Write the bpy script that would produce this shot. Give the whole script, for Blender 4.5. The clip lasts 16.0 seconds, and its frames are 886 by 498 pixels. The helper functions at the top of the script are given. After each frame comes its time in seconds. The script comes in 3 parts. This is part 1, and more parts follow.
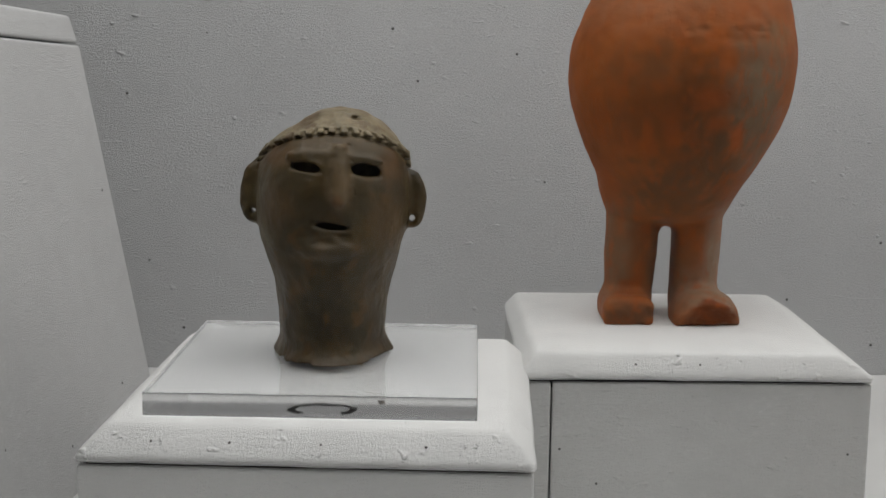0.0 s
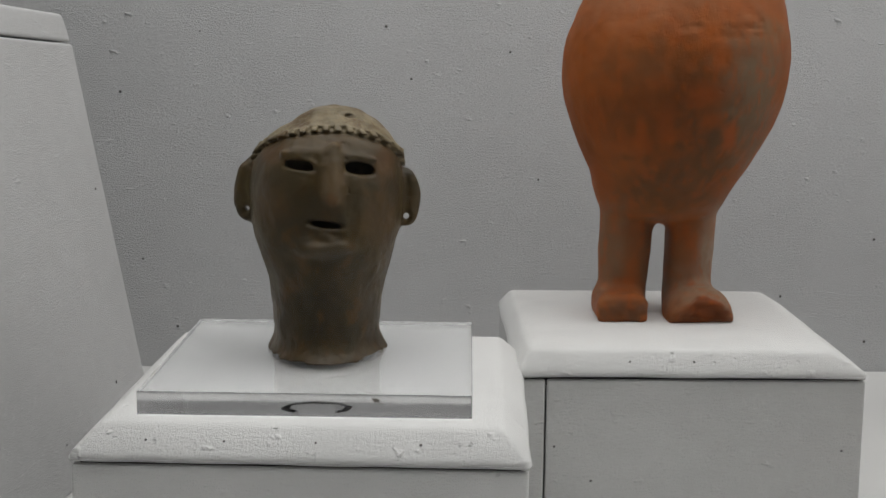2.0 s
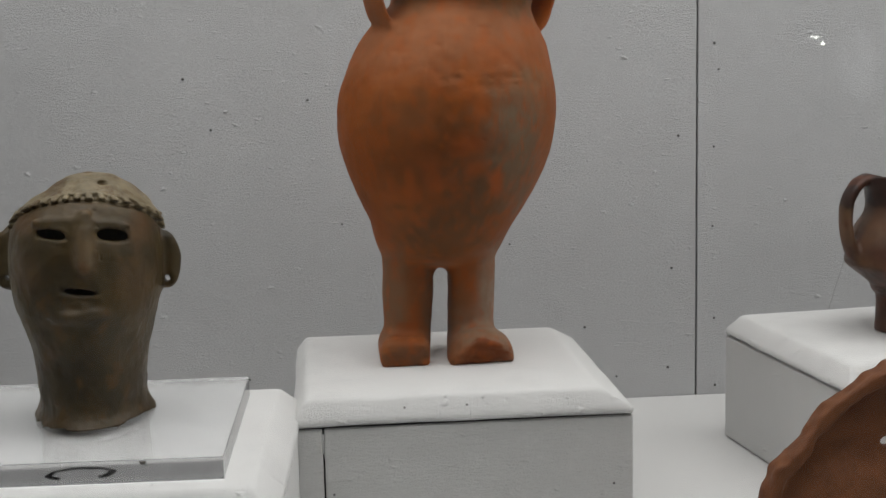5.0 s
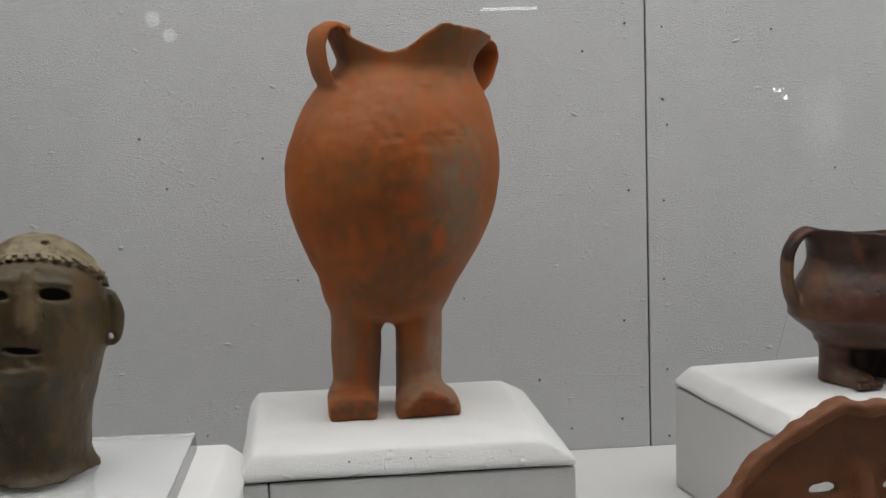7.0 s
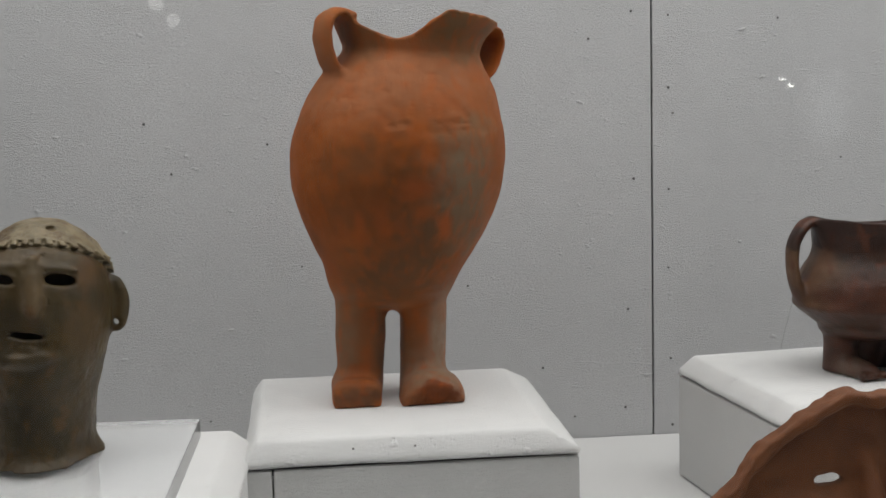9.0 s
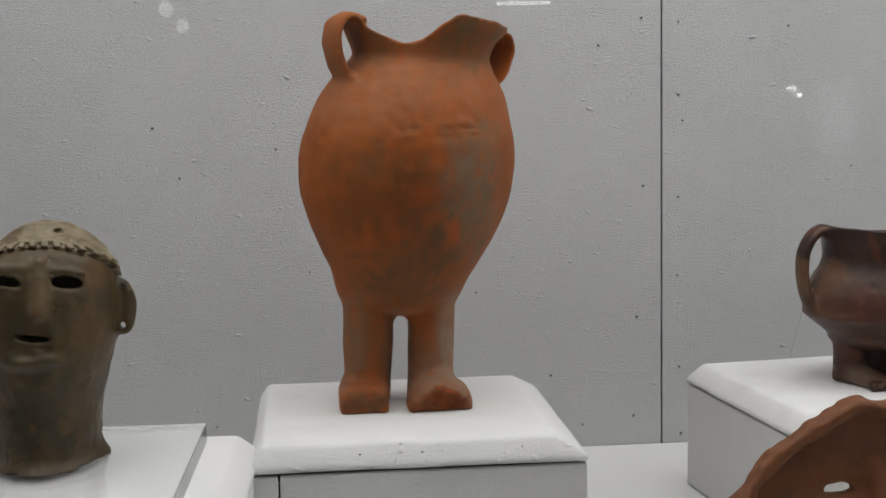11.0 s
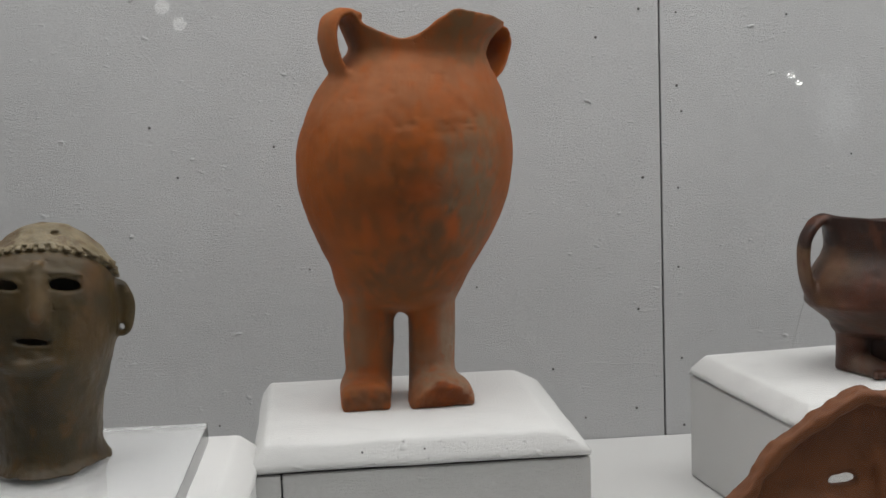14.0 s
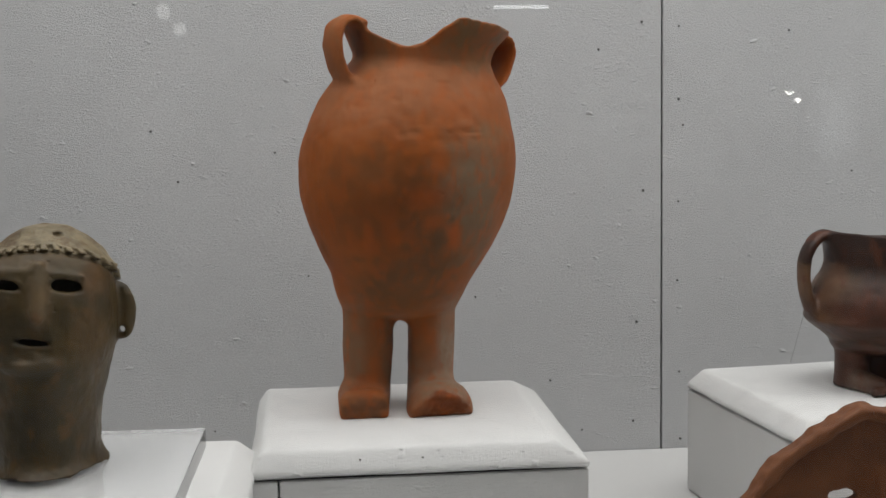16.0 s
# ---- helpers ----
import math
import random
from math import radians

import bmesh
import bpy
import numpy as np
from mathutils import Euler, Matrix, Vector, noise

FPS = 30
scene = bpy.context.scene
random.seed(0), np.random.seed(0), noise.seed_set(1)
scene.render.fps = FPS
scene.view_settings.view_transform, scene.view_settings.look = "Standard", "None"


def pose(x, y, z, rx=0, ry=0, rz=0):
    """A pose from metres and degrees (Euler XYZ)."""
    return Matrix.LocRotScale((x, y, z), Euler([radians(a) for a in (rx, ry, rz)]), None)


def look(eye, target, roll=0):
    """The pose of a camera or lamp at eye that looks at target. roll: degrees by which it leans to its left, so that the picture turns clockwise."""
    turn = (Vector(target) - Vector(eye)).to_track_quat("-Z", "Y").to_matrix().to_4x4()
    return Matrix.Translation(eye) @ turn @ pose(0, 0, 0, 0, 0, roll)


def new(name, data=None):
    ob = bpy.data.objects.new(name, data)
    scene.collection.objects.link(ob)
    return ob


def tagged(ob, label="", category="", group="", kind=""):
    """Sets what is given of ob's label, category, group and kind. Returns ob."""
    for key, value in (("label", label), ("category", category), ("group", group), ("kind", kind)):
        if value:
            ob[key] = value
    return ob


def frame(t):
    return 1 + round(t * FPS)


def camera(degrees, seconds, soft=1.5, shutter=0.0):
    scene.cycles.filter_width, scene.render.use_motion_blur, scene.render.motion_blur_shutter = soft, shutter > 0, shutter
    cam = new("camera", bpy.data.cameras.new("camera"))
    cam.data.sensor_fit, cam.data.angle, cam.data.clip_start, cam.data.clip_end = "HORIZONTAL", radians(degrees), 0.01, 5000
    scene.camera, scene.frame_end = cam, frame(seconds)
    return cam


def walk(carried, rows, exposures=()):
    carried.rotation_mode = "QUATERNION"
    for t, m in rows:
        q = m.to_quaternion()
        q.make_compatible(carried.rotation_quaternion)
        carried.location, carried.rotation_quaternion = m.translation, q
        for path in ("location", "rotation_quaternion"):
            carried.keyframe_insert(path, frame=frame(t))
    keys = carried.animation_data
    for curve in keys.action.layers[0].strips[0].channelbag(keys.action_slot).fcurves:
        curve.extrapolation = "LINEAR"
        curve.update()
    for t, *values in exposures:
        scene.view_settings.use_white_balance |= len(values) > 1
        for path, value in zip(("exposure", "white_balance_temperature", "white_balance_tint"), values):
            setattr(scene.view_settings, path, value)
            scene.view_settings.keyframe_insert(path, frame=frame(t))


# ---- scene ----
cam = camera(35.2, 16.0)
PATH = [
    (0, (-0.627, -1.83, 0.467), (-0.615, 0.143, 0.141), 0.7),
    (0.5, (-0.622, -1.833, 0.47), (-0.622, 0.14, 0.143), 0.2),
    (1, (-0.626, -1.831, 0.468), (-0.621, 0.142, 0.142), 0.6),
    (1.5, (-0.629, -1.83, 0.466), (-0.614, 0.143, 0.138), 0.8),
    (2, (-0.628, -1.83, 0.467), (-0.606, 0.143, 0.138), 0.6),
    (2.5, (-0.627, -1.83, 0.467), (-0.6, 0.142, 0.137), 0.7),
    (3, (-0.629, -1.828, 0.465), (-0.604, 0.144, 0.135), 1.2),
    (3.5, (-0.612, -1.826, 0.47), (-0.59, 0.145, 0.132), 0.2),
    (4, (-0.579, -1.831, 0.481), (-0.544, 0.139, 0.142), -1.0),
    (4.5, (-0.546, -1.84, 0.492), (-0.462, 0.13, 0.16), -0.8),
    (5, (-0.505, -1.858, 0.5), (-0.339, 0.112, 0.2), -1.3),
    (5.2, (-0.498, -1.862, 0.503), (-0.311, 0.108, 0.218), -1.6),
    (7.3, (-0.461, -1.887, 0.505), (-0.274, 0.092, 0.28), -1.8),
    (7.5, (-0.46, -1.883, 0.503), (-0.278, 0.095, 0.274), -1.8),
    (8, (-0.465, -1.88, 0.502), (-0.281, 0.097, 0.264), -1.3),
    (8.5, (-0.469, -1.878, 0.503), (-0.281, 0.098, 0.255), -1.1),
    (9, (-0.468, -1.883, 0.506), (-0.282, 0.094, 0.261), -1.4),
    (11.5, (-0.469, -1.875, 0.502), (-0.294, 0.104, 0.27), -1.0),
    (12, (-0.471, -1.873, 0.504), (-0.292, 0.105, 0.269), -0.9),
    (12.5, (-0.469, -1.873, 0.503), (-0.294, 0.105, 0.265), -0.8),
    (13, (-0.471, -1.869, 0.503), (-0.291, 0.107, 0.255), -0.7),
    (13.5, (-0.471, -1.868, 0.501), (-0.289, 0.108, 0.254), -1.2),
    (14, (-0.465, -1.872, 0.504), (-0.293, 0.106, 0.262), -2.0),
    (14.5, (-0.462, -1.874, 0.506), (-0.291, 0.106, 0.274), -2.2),
    (15, (-0.461, -1.876, 0.504), (-0.294, 0.104, 0.279), -2.1),
    (15.5, (-0.467, -1.873, 0.503), (-0.297, 0.107, 0.275), -1.5),
    (16, (-0.474, -1.87, 0.502), (-0.291, 0.108, 0.275), -0.9),
]
walk(cam, [(t, look(eye, target, roll)) for t, eye, target, roll in PATH],
     exposures=[(0.0, -0.27), (4.0, -0.28), (5.2, -0.24), (7.3, -0.13), (16.0, -0.13)])

# ---- light ----
world = bpy.data.worlds.new("world")
world.use_nodes = True
world.node_tree.nodes["Background"].inputs[0].default_value = (0.6, 0.65, 0.7, 1)
world.node_tree.nodes["Background"].inputs[1].default_value = 0.02
scene.world = world

CASE_L, CASE_R, CASE_TOP, GLASS_Y = -1.55, 1.35, 1.15, -1.25


def area_lamp(name, size_x, size_y, power, place, colour=(1, 1, 1)):
    """A rectangular lamp that shines straight down."""
    lamp = bpy.data.lights.new(name, "AREA")
    lamp.shape, lamp.size, lamp.size_y, lamp.energy, lamp.color = "RECTANGLE", size_x, size_y, power, colour
    ob = new(name, lamp)
    ob.matrix_world = pose(*place)
    return ob


# the tube behind the case's top diffuser
area_lamp("case_top_lamp", 2.5, 1.0, 18.6, (-0.05, -0.65, CASE_TOP - 0.02), (1.0, 0.992, 0.978))


# ---- materials ----
class Nodes:
    """Short-hand for one node material."""

    def __init__(self, name):
        self.mat = bpy.data.materials.new(name)
        self.mat.use_nodes = True
        self.tree = self.mat.node_tree
        self.shader = self.tree.nodes["Principled BSDF"]

    def add(self, kind, values=None, **props):
        n = self.tree.nodes.new(kind)
        for key, value in props.items():
            setattr(n, key, value)
        for key, value in (values or {}).items():
            if isinstance(value, bpy.types.NodeSocket):
                self.tree.links.new(value, n.inputs[key])
            else:
                n.inputs[key].default_value = value
        return n

    def put(self, key, value):
        if isinstance(value, bpy.types.NodeSocket):
            self.tree.links.new(value, self.shader.inputs[key])
        else:
            self.shader.inputs[key].default_value = value

    def coords(self, scale=(1, 1, 1), place=(0, 0, 0)):
        c = self.add("ShaderNodeTexCoord")
        return self.add("ShaderNodeMapping", {"Vector": c.outputs["Object"], "Scale": scale, "Location": place}).outputs[0]

    def noise(self, vector, scale, detail=4.0, rough=0.55):
        return self.add("ShaderNodeTexNoise", {"Vector": vector, "Scale": scale, "Detail": detail, "Roughness": rough}).outputs[0]

    def ramp(self, value, a, b, low=0.0, high=1.0):
        return self.add("ShaderNodeMapRange", {"Value": value, "From Min": a, "From Max": b, "To Min": low, "To Max": high}).outputs[0]

    def mix(self, factor, a, b, blend="MIX"):
        n = self.add("ShaderNodeMix", data_type="RGBA", blend_type=blend)
        for socket, value in ((n.inputs[0], factor), (n.inputs[6], a), (n.inputs[7], b)):
            if isinstance(value, bpy.types.NodeSocket):
                self.tree.links.new(value, socket)
            else:
                socket.default_value = (*value, 1) if isinstance(value, tuple) else value
        return n.outputs[2]

    def maths(self, op, a, b=0.0):
        n = self.add("ShaderNodeMath", operation=op)
        for socket, value in ((n.inputs[0], a), (n.inputs[1], b)):
            if isinstance(value, bpy.types.NodeSocket):
                self.tree.links.new(value, socket)
            else:
                socket.default_value = value
        return n.outputs[0]

    def bump(self, height, strength, distance):
        self.put("Normal", self.add("ShaderNodeBump", {"Height": height, "Strength": strength, "Distance": distance}).outputs[0])


def cloth(name, white, threads, slub, strength, coarse=1.0):
    """Painted linen stretched over board: a fine weave, thicker slub threads and small knots."""
    n = Nodes(name)
    v = n.coords()
    wob = n.add("ShaderNodeTexNoise", {"Vector": v, "Scale": 40.0, "Detail": 2.0}).outputs[1]
    bent = n.add("ShaderNodeVectorMath", {0: v, 1: n.add("ShaderNodeVectorMath", {0: wob, 3: 0.006}, operation="SCALE").outputs[0]}, operation="ADD").outputs[0]
    rows = [n.add("ShaderNodeTexWave", {"Vector": bent, "Scale": threads, "Distortion": 2.0, "Detail": 2.0, "Detail Scale": 2.0}, bands_direction=axis).outputs[1] for axis in "XYZ"]
    weave = n.maths("MULTIPLY", n.maths("ADD", n.maths("ADD", rows[0], rows[1]), rows[2]), n.ramp(n.noise(v, 18.0, 2.0), 0.3, 0.7, 0.3, 1.0))
    streak = n.maths('MULTIPLY', n.noise(n.coords((30, 30, 190)), 1.5, 4.0, 0.7), n.ramp(n.noise(n.coords((1, 1, 1), (9, 4, 1)), 9.0, 3.0), 0.35, 0.65, 0.2, 1.3))
    grain = n.noise(n.coords((1, 1, 2.2)), 210.0, 5.0, 0.7)
    lump = n.ramp(n.noise(n.coords((1, 1, 2.0), (7, 3, 5)), 62.0, 2.0, 0.45), 0.66, 0.84)
    knots = n.ramp(n.noise(n.coords((1, 1, 2.6)), 120.0, 2.0, 0.5), 0.66, 0.82)
    height = n.maths("ADD", n.maths("ADD", n.maths("MULTIPLY", weave, 0.10 * coarse), n.maths("MULTIPLY", streak, slub)),
                     n.maths("ADD", n.maths("ADD", n.maths("MULTIPLY", knots, 0.45), n.maths("MULTIPLY", lump, 0.9)), n.maths("MULTIPLY", grain, 0.80)))
    n.bump(height, strength, 0.0034)
    stain = n.ramp(n.noise(v, 3.2, 5.0, 0.6), 0.35, 0.7)
    dirt = n.ramp(n.noise(n.coords((1, 1, 1), (3, 1, 2)), 24.0, 6.0, 0.65), 0.58, 0.78, 0.0, 0.35)
    col = n.mix(stain, white, tuple(c * 0.93 for c in white))
    col = n.mix(dirt, col, tuple(c * f for c, f in zip(white, (0.84, 0.83, 0.81))))
    col = n.mix(n.maths("MULTIPLY", streak, 0.12), col, tuple(c * 0.7 for c in white))
    specks = n.noise(n.coords((1, 1, 2.4), (5, 2, 8)), 170.0, 5.0, 0.7)
    col = n.mix(n.ramp(specks, 0.50, 0.70, 0.0, 0.60), col, tuple(c * 0.80 for c in white))
    col = n.mix(n.ramp(specks, 0.44, 0.30, 0.0, 0.85), col, tuple(min(0.9, c * 1.22) for c in white))
    col = n.mix(n.ramp(n.noise(n.coords((1, 1, 1.4), (2, 7, 4)), 38.0, 3.0), 0.35, 0.65, 0.0, 0.10), col, tuple(c * 0.6 for c in white))
    n.put("Base Color", col)
    n.put("Roughness", 0.88)
    n.put("Specular IOR Level", 0.25)
    return n.mat


CLOTH_WALL = cloth("painted_linen_wall", (0.585, 0.586, 0.591), 280.0, 0.32, 0.9, 0.5)
# the same linen at three brightness levels, one for each plinth's boards
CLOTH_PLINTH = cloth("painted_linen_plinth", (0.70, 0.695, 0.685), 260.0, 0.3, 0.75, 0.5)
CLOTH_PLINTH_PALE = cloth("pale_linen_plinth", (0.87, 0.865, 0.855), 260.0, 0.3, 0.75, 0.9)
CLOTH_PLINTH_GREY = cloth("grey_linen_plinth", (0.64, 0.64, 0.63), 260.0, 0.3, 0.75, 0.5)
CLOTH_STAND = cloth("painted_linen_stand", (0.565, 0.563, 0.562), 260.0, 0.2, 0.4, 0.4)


def canvas(name, white):
    """Coarse plain-woven canvas under thin paint: single threads stand out, dirt sits between them."""
    n = Nodes(name)
    v = n.coords()
    wob = n.add("ShaderNodeTexNoise", {"Vector": v, "Scale": 90.0, "Detail": 2.0}).outputs[1]
    bent = n.add("ShaderNodeVectorMath", {0: v, 1: n.add("ShaderNodeVectorMath", {0: wob, 3: 0.0016}, operation="SCALE").outputs[0]}, operation="ADD").outputs[0]
    threads = [n.noise(n.add("ShaderNodeMapping", {"Vector": bent, "Scale": stretch}).outputs[0], 1.0, 2.0, 0.5) for stretch in ((520, 70, 70), (70, 520, 520))]
    weave = n.maths("MULTIPLY", n.maths("ADD", threads[0], threads[1]), n.ramp(n.noise(v, 26.0, 3.0), 0.35, 0.65, 0.12, 0.30))
    grain = n.noise(v, 380.0, 5.0, 0.75)
    lump = n.ramp(n.noise(n.coords((1, 1, 1), (7, 3, 5)), 85.0, 2.0, 0.45), 0.66, 0.80)
    pits = n.ramp(n.noise(n.coords((1, 1, 1), (1, 6, 2)), 140.0, 3.0, 0.5), 0.66, 0.76)
    n.bump(n.maths("ADD", n.maths("ADD", weave, n.maths("MULTIPLY", grain, 0.9)), n.maths("SUBTRACT", n.maths("MULTIPLY", lump, 1.2), n.maths("MULTIPLY", pits, 1.0))), 1.0, 0.0016)
    col = n.mix(n.ramp(n.noise(v, 5.0, 5.0, 0.6), 0.35, 0.7), white, tuple(c * 0.94 for c in white))
    col = n.mix(n.ramp(weave, 0.22, 0.12, 0.0, 0.20), col, tuple(c * 0.72 for c in white))
    col = n.mix(n.ramp(grain, 0.52, 0.72, 0.0, 0.4), col, tuple(c * 0.76 for c in white))
    col = n.mix(n.maths("MULTIPLY", pits, 0.7), col, tuple(c * 0.45 for c in white))
    n.put("Base Color", col)
    n.put("Roughness", 0.9)
    n.put("Specular IOR Level", 0.2)
    return n.mat


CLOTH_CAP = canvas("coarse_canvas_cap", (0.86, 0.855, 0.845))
CLOTH_FLOOR = cloth("linen_floor", (0.80, 0.795, 0.785), 240.0, 0.4, 0.35)


def plain(name, colour, rough=0.7, metal=0.0, grain=30.0):
    n = Nodes(name)
    v = n.coords()
    n.put("Base Color", n.mix(n.noise(v, grain, 4.0), tuple(c * 0.85 for c in colour), tuple(min(1, c * 1.12) for c in colour)))
    n.put("Roughness", rough)
    n.put("Metallic", metal)
    n.bump(n.noise(v, grain * 6, 3.0), 0.15, 0.001)
    return n.mat


DARK_GAP = plain("dark_joint_filler", (0.05, 0.05, 0.05), 0.9)
NAIL = plain("dull_nail_steel", (0.12, 0.115, 0.11), 0.55, 0.6)
ROOM_WALL = plain("grey_room_paint", (0.25, 0.25, 0.26), 0.9, 0.0, 4.0)
ROOM_FLOOR = plain("dark_room_carpet", (0.06, 0.06, 0.065), 0.95, 0.0, 40.0)
CASE_PAINT = plain("white_case_paint", (0.75, 0.75, 0.74), 0.6, 0.0, 8.0)


def clear(name, colour, ior, rough=0.0):
    n = Nodes(name)
    n.put("Base Color", (*colour, 1))
    n.put("Transmission Weight", 1.0)
    n.put("IOR", ior)
    n.put("Roughness", rough)
    return n.mat


PANE = clear("case_glass", (0.99, 1.0, 0.995), 1.45)
ACRYLIC = clear("clear_acrylic", (0.85, 0.855, 0.86), 1.49, 0.05)
THREAD = clear("nylon_thread", (0.95, 0.95, 0.95), 1.5, 0.15)


def glow(name, colour, strength):
    n = Nodes(name)
    n.put("Base Color", (0.8, 0.8, 0.8, 1))
    n.put("Emission Color", (*colour, 1))
    n.put("Emission Strength", strength)
    return n.mat


ROOM_TUBE = glow("room_tube_glow", (0.95, 0.98, 1.0), 6.0)
ROOM_SPOT = glow("room_spot_glow", (1.0, 0.98, 0.94), 26.0)
ROOM_SOFT = glow("room_globe_glow", (1.0, 0.98, 0.95), 2.2)


def soft_panel(name, centre, half, strength):
    """A light panel that is brightest in its middle and fades unevenly to its edges."""
    n = Nodes(name)
    v = n.coords((1 / half[0], 1, 1 / half[1]), (-centre[0] / half[0], 0, -centre[1] / half[1]))
    flat = n.add("ShaderNodeVectorMath", {0: v, 1: (1, 0, 1)}, operation="MULTIPLY").outputs[0]
    far = n.add("ShaderNodeVectorMath", {0: flat}, operation="LENGTH").outputs["Value"]
    fade = n.maths("MULTIPLY", n.ramp(far, 1.0, 0.2, 0.0, 1.0), n.ramp(n.noise(n.coords(), 14.0, 3.0), 0.3, 0.7, 0.3, 1.2))
    n.put("Base Color", (0.25, 0.25, 0.26, 1))
    n.put("Emission Color", (0.95, 0.98, 1.0, 1))
    n.put("Emission Strength", n.maths("MULTIPLY", fade, strength))
    return n.mat


ROOM_DIM = soft_panel("room_panel_glow", (0.905, 0.40), (0.085, 0.13), 0.9)
DIFFUSER = plain("opal_diffuser", (0.85, 0.85, 0.84), 0.5)


def fired_clay(name, main, second, third, patch_scale, spots=(), rough=0.52, gloss=0.28, relief=0.6, above=None, mottled=0.42, flecked=0.8, tone=1.0, veil=0.40, scuffed=0.25):
    """Fired clay: two body colours in clouds, flecks of a third, and stains, painted highlights and painted shade round
    given places.
    """
    n = Nodes(name)
    v = n.coords()
    cloud = n.ramp(n.noise(v, patch_scale, 5.0, 0.6), 0.40, 0.62)
    col = n.mix(cloud, main, second)
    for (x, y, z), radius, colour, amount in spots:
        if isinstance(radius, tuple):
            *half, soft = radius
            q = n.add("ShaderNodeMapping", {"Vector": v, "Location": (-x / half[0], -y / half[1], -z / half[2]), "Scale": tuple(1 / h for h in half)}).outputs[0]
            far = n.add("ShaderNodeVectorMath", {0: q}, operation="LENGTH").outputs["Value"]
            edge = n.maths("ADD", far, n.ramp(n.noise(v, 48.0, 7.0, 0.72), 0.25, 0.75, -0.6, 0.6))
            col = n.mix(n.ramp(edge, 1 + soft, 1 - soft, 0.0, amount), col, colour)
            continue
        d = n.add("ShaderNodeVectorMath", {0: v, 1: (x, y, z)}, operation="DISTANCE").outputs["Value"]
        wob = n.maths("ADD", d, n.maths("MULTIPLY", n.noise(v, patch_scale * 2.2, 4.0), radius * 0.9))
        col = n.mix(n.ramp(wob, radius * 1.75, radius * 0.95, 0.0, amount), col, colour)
    if above:
        slope = n.add("ShaderNodeVectorMath", {0: v, 1: above[0]}, operation="DOT_PRODUCT").outputs["Value"]
        worn = n.maths("ADD", slope, n.ramp(n.noise(v, 60.0, 4.0), 0.3, 0.7, -0.003, 0.003))
        col = n.mix(n.ramp(worn, above[1] - 0.002, above[1] + 0.002), col, above[2])
    film = n.ramp(n.noise(n.coords((1, 1, 0.6), (4, 2, 7)), patch_scale * 1.7, 7.0, 0.7), 0.50, 0.62, 0.0, veil)
    col = n.mix(film, col, tuple(0.9 * c + 0.018 for c in second))
    flecks = n.ramp(n.noise(n.coords((1, 1, 0.85), (2, 5, 1)), patch_scale * 2.6, 7.0, 0.72), 0.55, 0.61, 0.0, flecked)
    col = n.mix(flecks, col, third)
    mottle = n.ramp(n.noise(n.coords((1, 1, 1), (1, 8, 3)), 75.0, 6.0, 0.7), 0.42, 0.68, 0.0, mottled)
    col = n.mix(mottle, col, tuple(c * 0.45 for c in second))
    worn = n.ramp(n.noise(n.coords((1, 1, 0.45), (6, 1, 9)), 95.0, 8.0, 0.78), 0.50, 0.60, 0.0, scuffed)
    col = n.mix(worn, col, third)
    dust = n.ramp(n.noise(n.coords((1, 1, 0.7), (3, 9, 4)), 120.0, 8.0, 0.8), 0.54, 0.66, 0.0, scuffed * 0.8)
    col = n.mix(dust, col, tuple(0.55 * c + 0.02 for c in second))
    fine = n.noise(v, 420.0, 4.0, 0.7)
    col = n.mix(n.ramp(fine, 0.35, 0.7, 0.0, 0.28), col, tuple(c * 0.55 for c in main))
    col = n.mix(1.0, col, (tone, tone, tone), "MULTIPLY")
    n.put("Base Color", col)
    n.put("Roughness", n.ramp(n.noise(v, patch_scale * 2, 3.0), 0.3, 0.7, rough - 0.1, rough + 0.14))
    n.put("Specular IOR Level", gloss)
    pits = n.ramp(n.noise(v, 130.0, 3.0), 0.64, 0.82, 0.0, 0.6)
    n.bump(n.maths("ADD", n.maths("MULTIPLY", fine, 0.4), n.maths("SUBTRACT", n.noise(v, 45.0, 3.0), pits)), relief, 0.0012)
    return n.mat


# ---- building helpers ----
def mesh_object(name, bm, material, parent=None, smooth=False):
    me = bpy.data.meshes.new(name)
    bm.normal_update()
    bm.to_mesh(me)
    bm.free()
    if smooth:
        me.shade_smooth()
    me.materials.append(material)
    ob = new(name, me)
    if parent:
        ob.parent = parent
    return ob


def part(name, bm, material, parent, label="", smooth=False):
    ob = mesh_object(name, bm, material, parent, smooth)
    return tagged(ob, label) if label else ob


def empty(name, place, turn=0.0):
    ob = new(name)
    ob.matrix_world = pose(*place, 0, 0, turn)
    return ob


def box(x0, x1, y0, y1, z0, z1, bevel=0.0, segments=2):
    bm = bmesh.new()
    bmesh.ops.create_cube(bm, size=1, matrix=Matrix.LocRotScale(((x0 + x1) / 2, (y0 + y1) / 2, (z0 + z1) / 2), None, (x1 - x0, y1 - y0, z1 - z0)))
    if bevel:
        bmesh.ops.bevel(bm, geom=bm.edges[:], offset=bevel, segments=segments, affect="EDGES", profile=0.5)
    return bm


def frustum(lower, upper, bevel=0.0, segments=3):
    """A six-sided solid from four lower and four upper corners, both counter-clockwise from above."""
    bm = bmesh.new()
    a = [bm.verts.new(c) for c in lower]
    b = [bm.verts.new(c) for c in upper]
    bm.faces.new(a[::-1])
    bm.faces.new(b)
    for i in range(4):
        bm.faces.new((a[i], a[(i + 1) % 4], b[(i + 1) % 4], b[i]))
    if bevel:
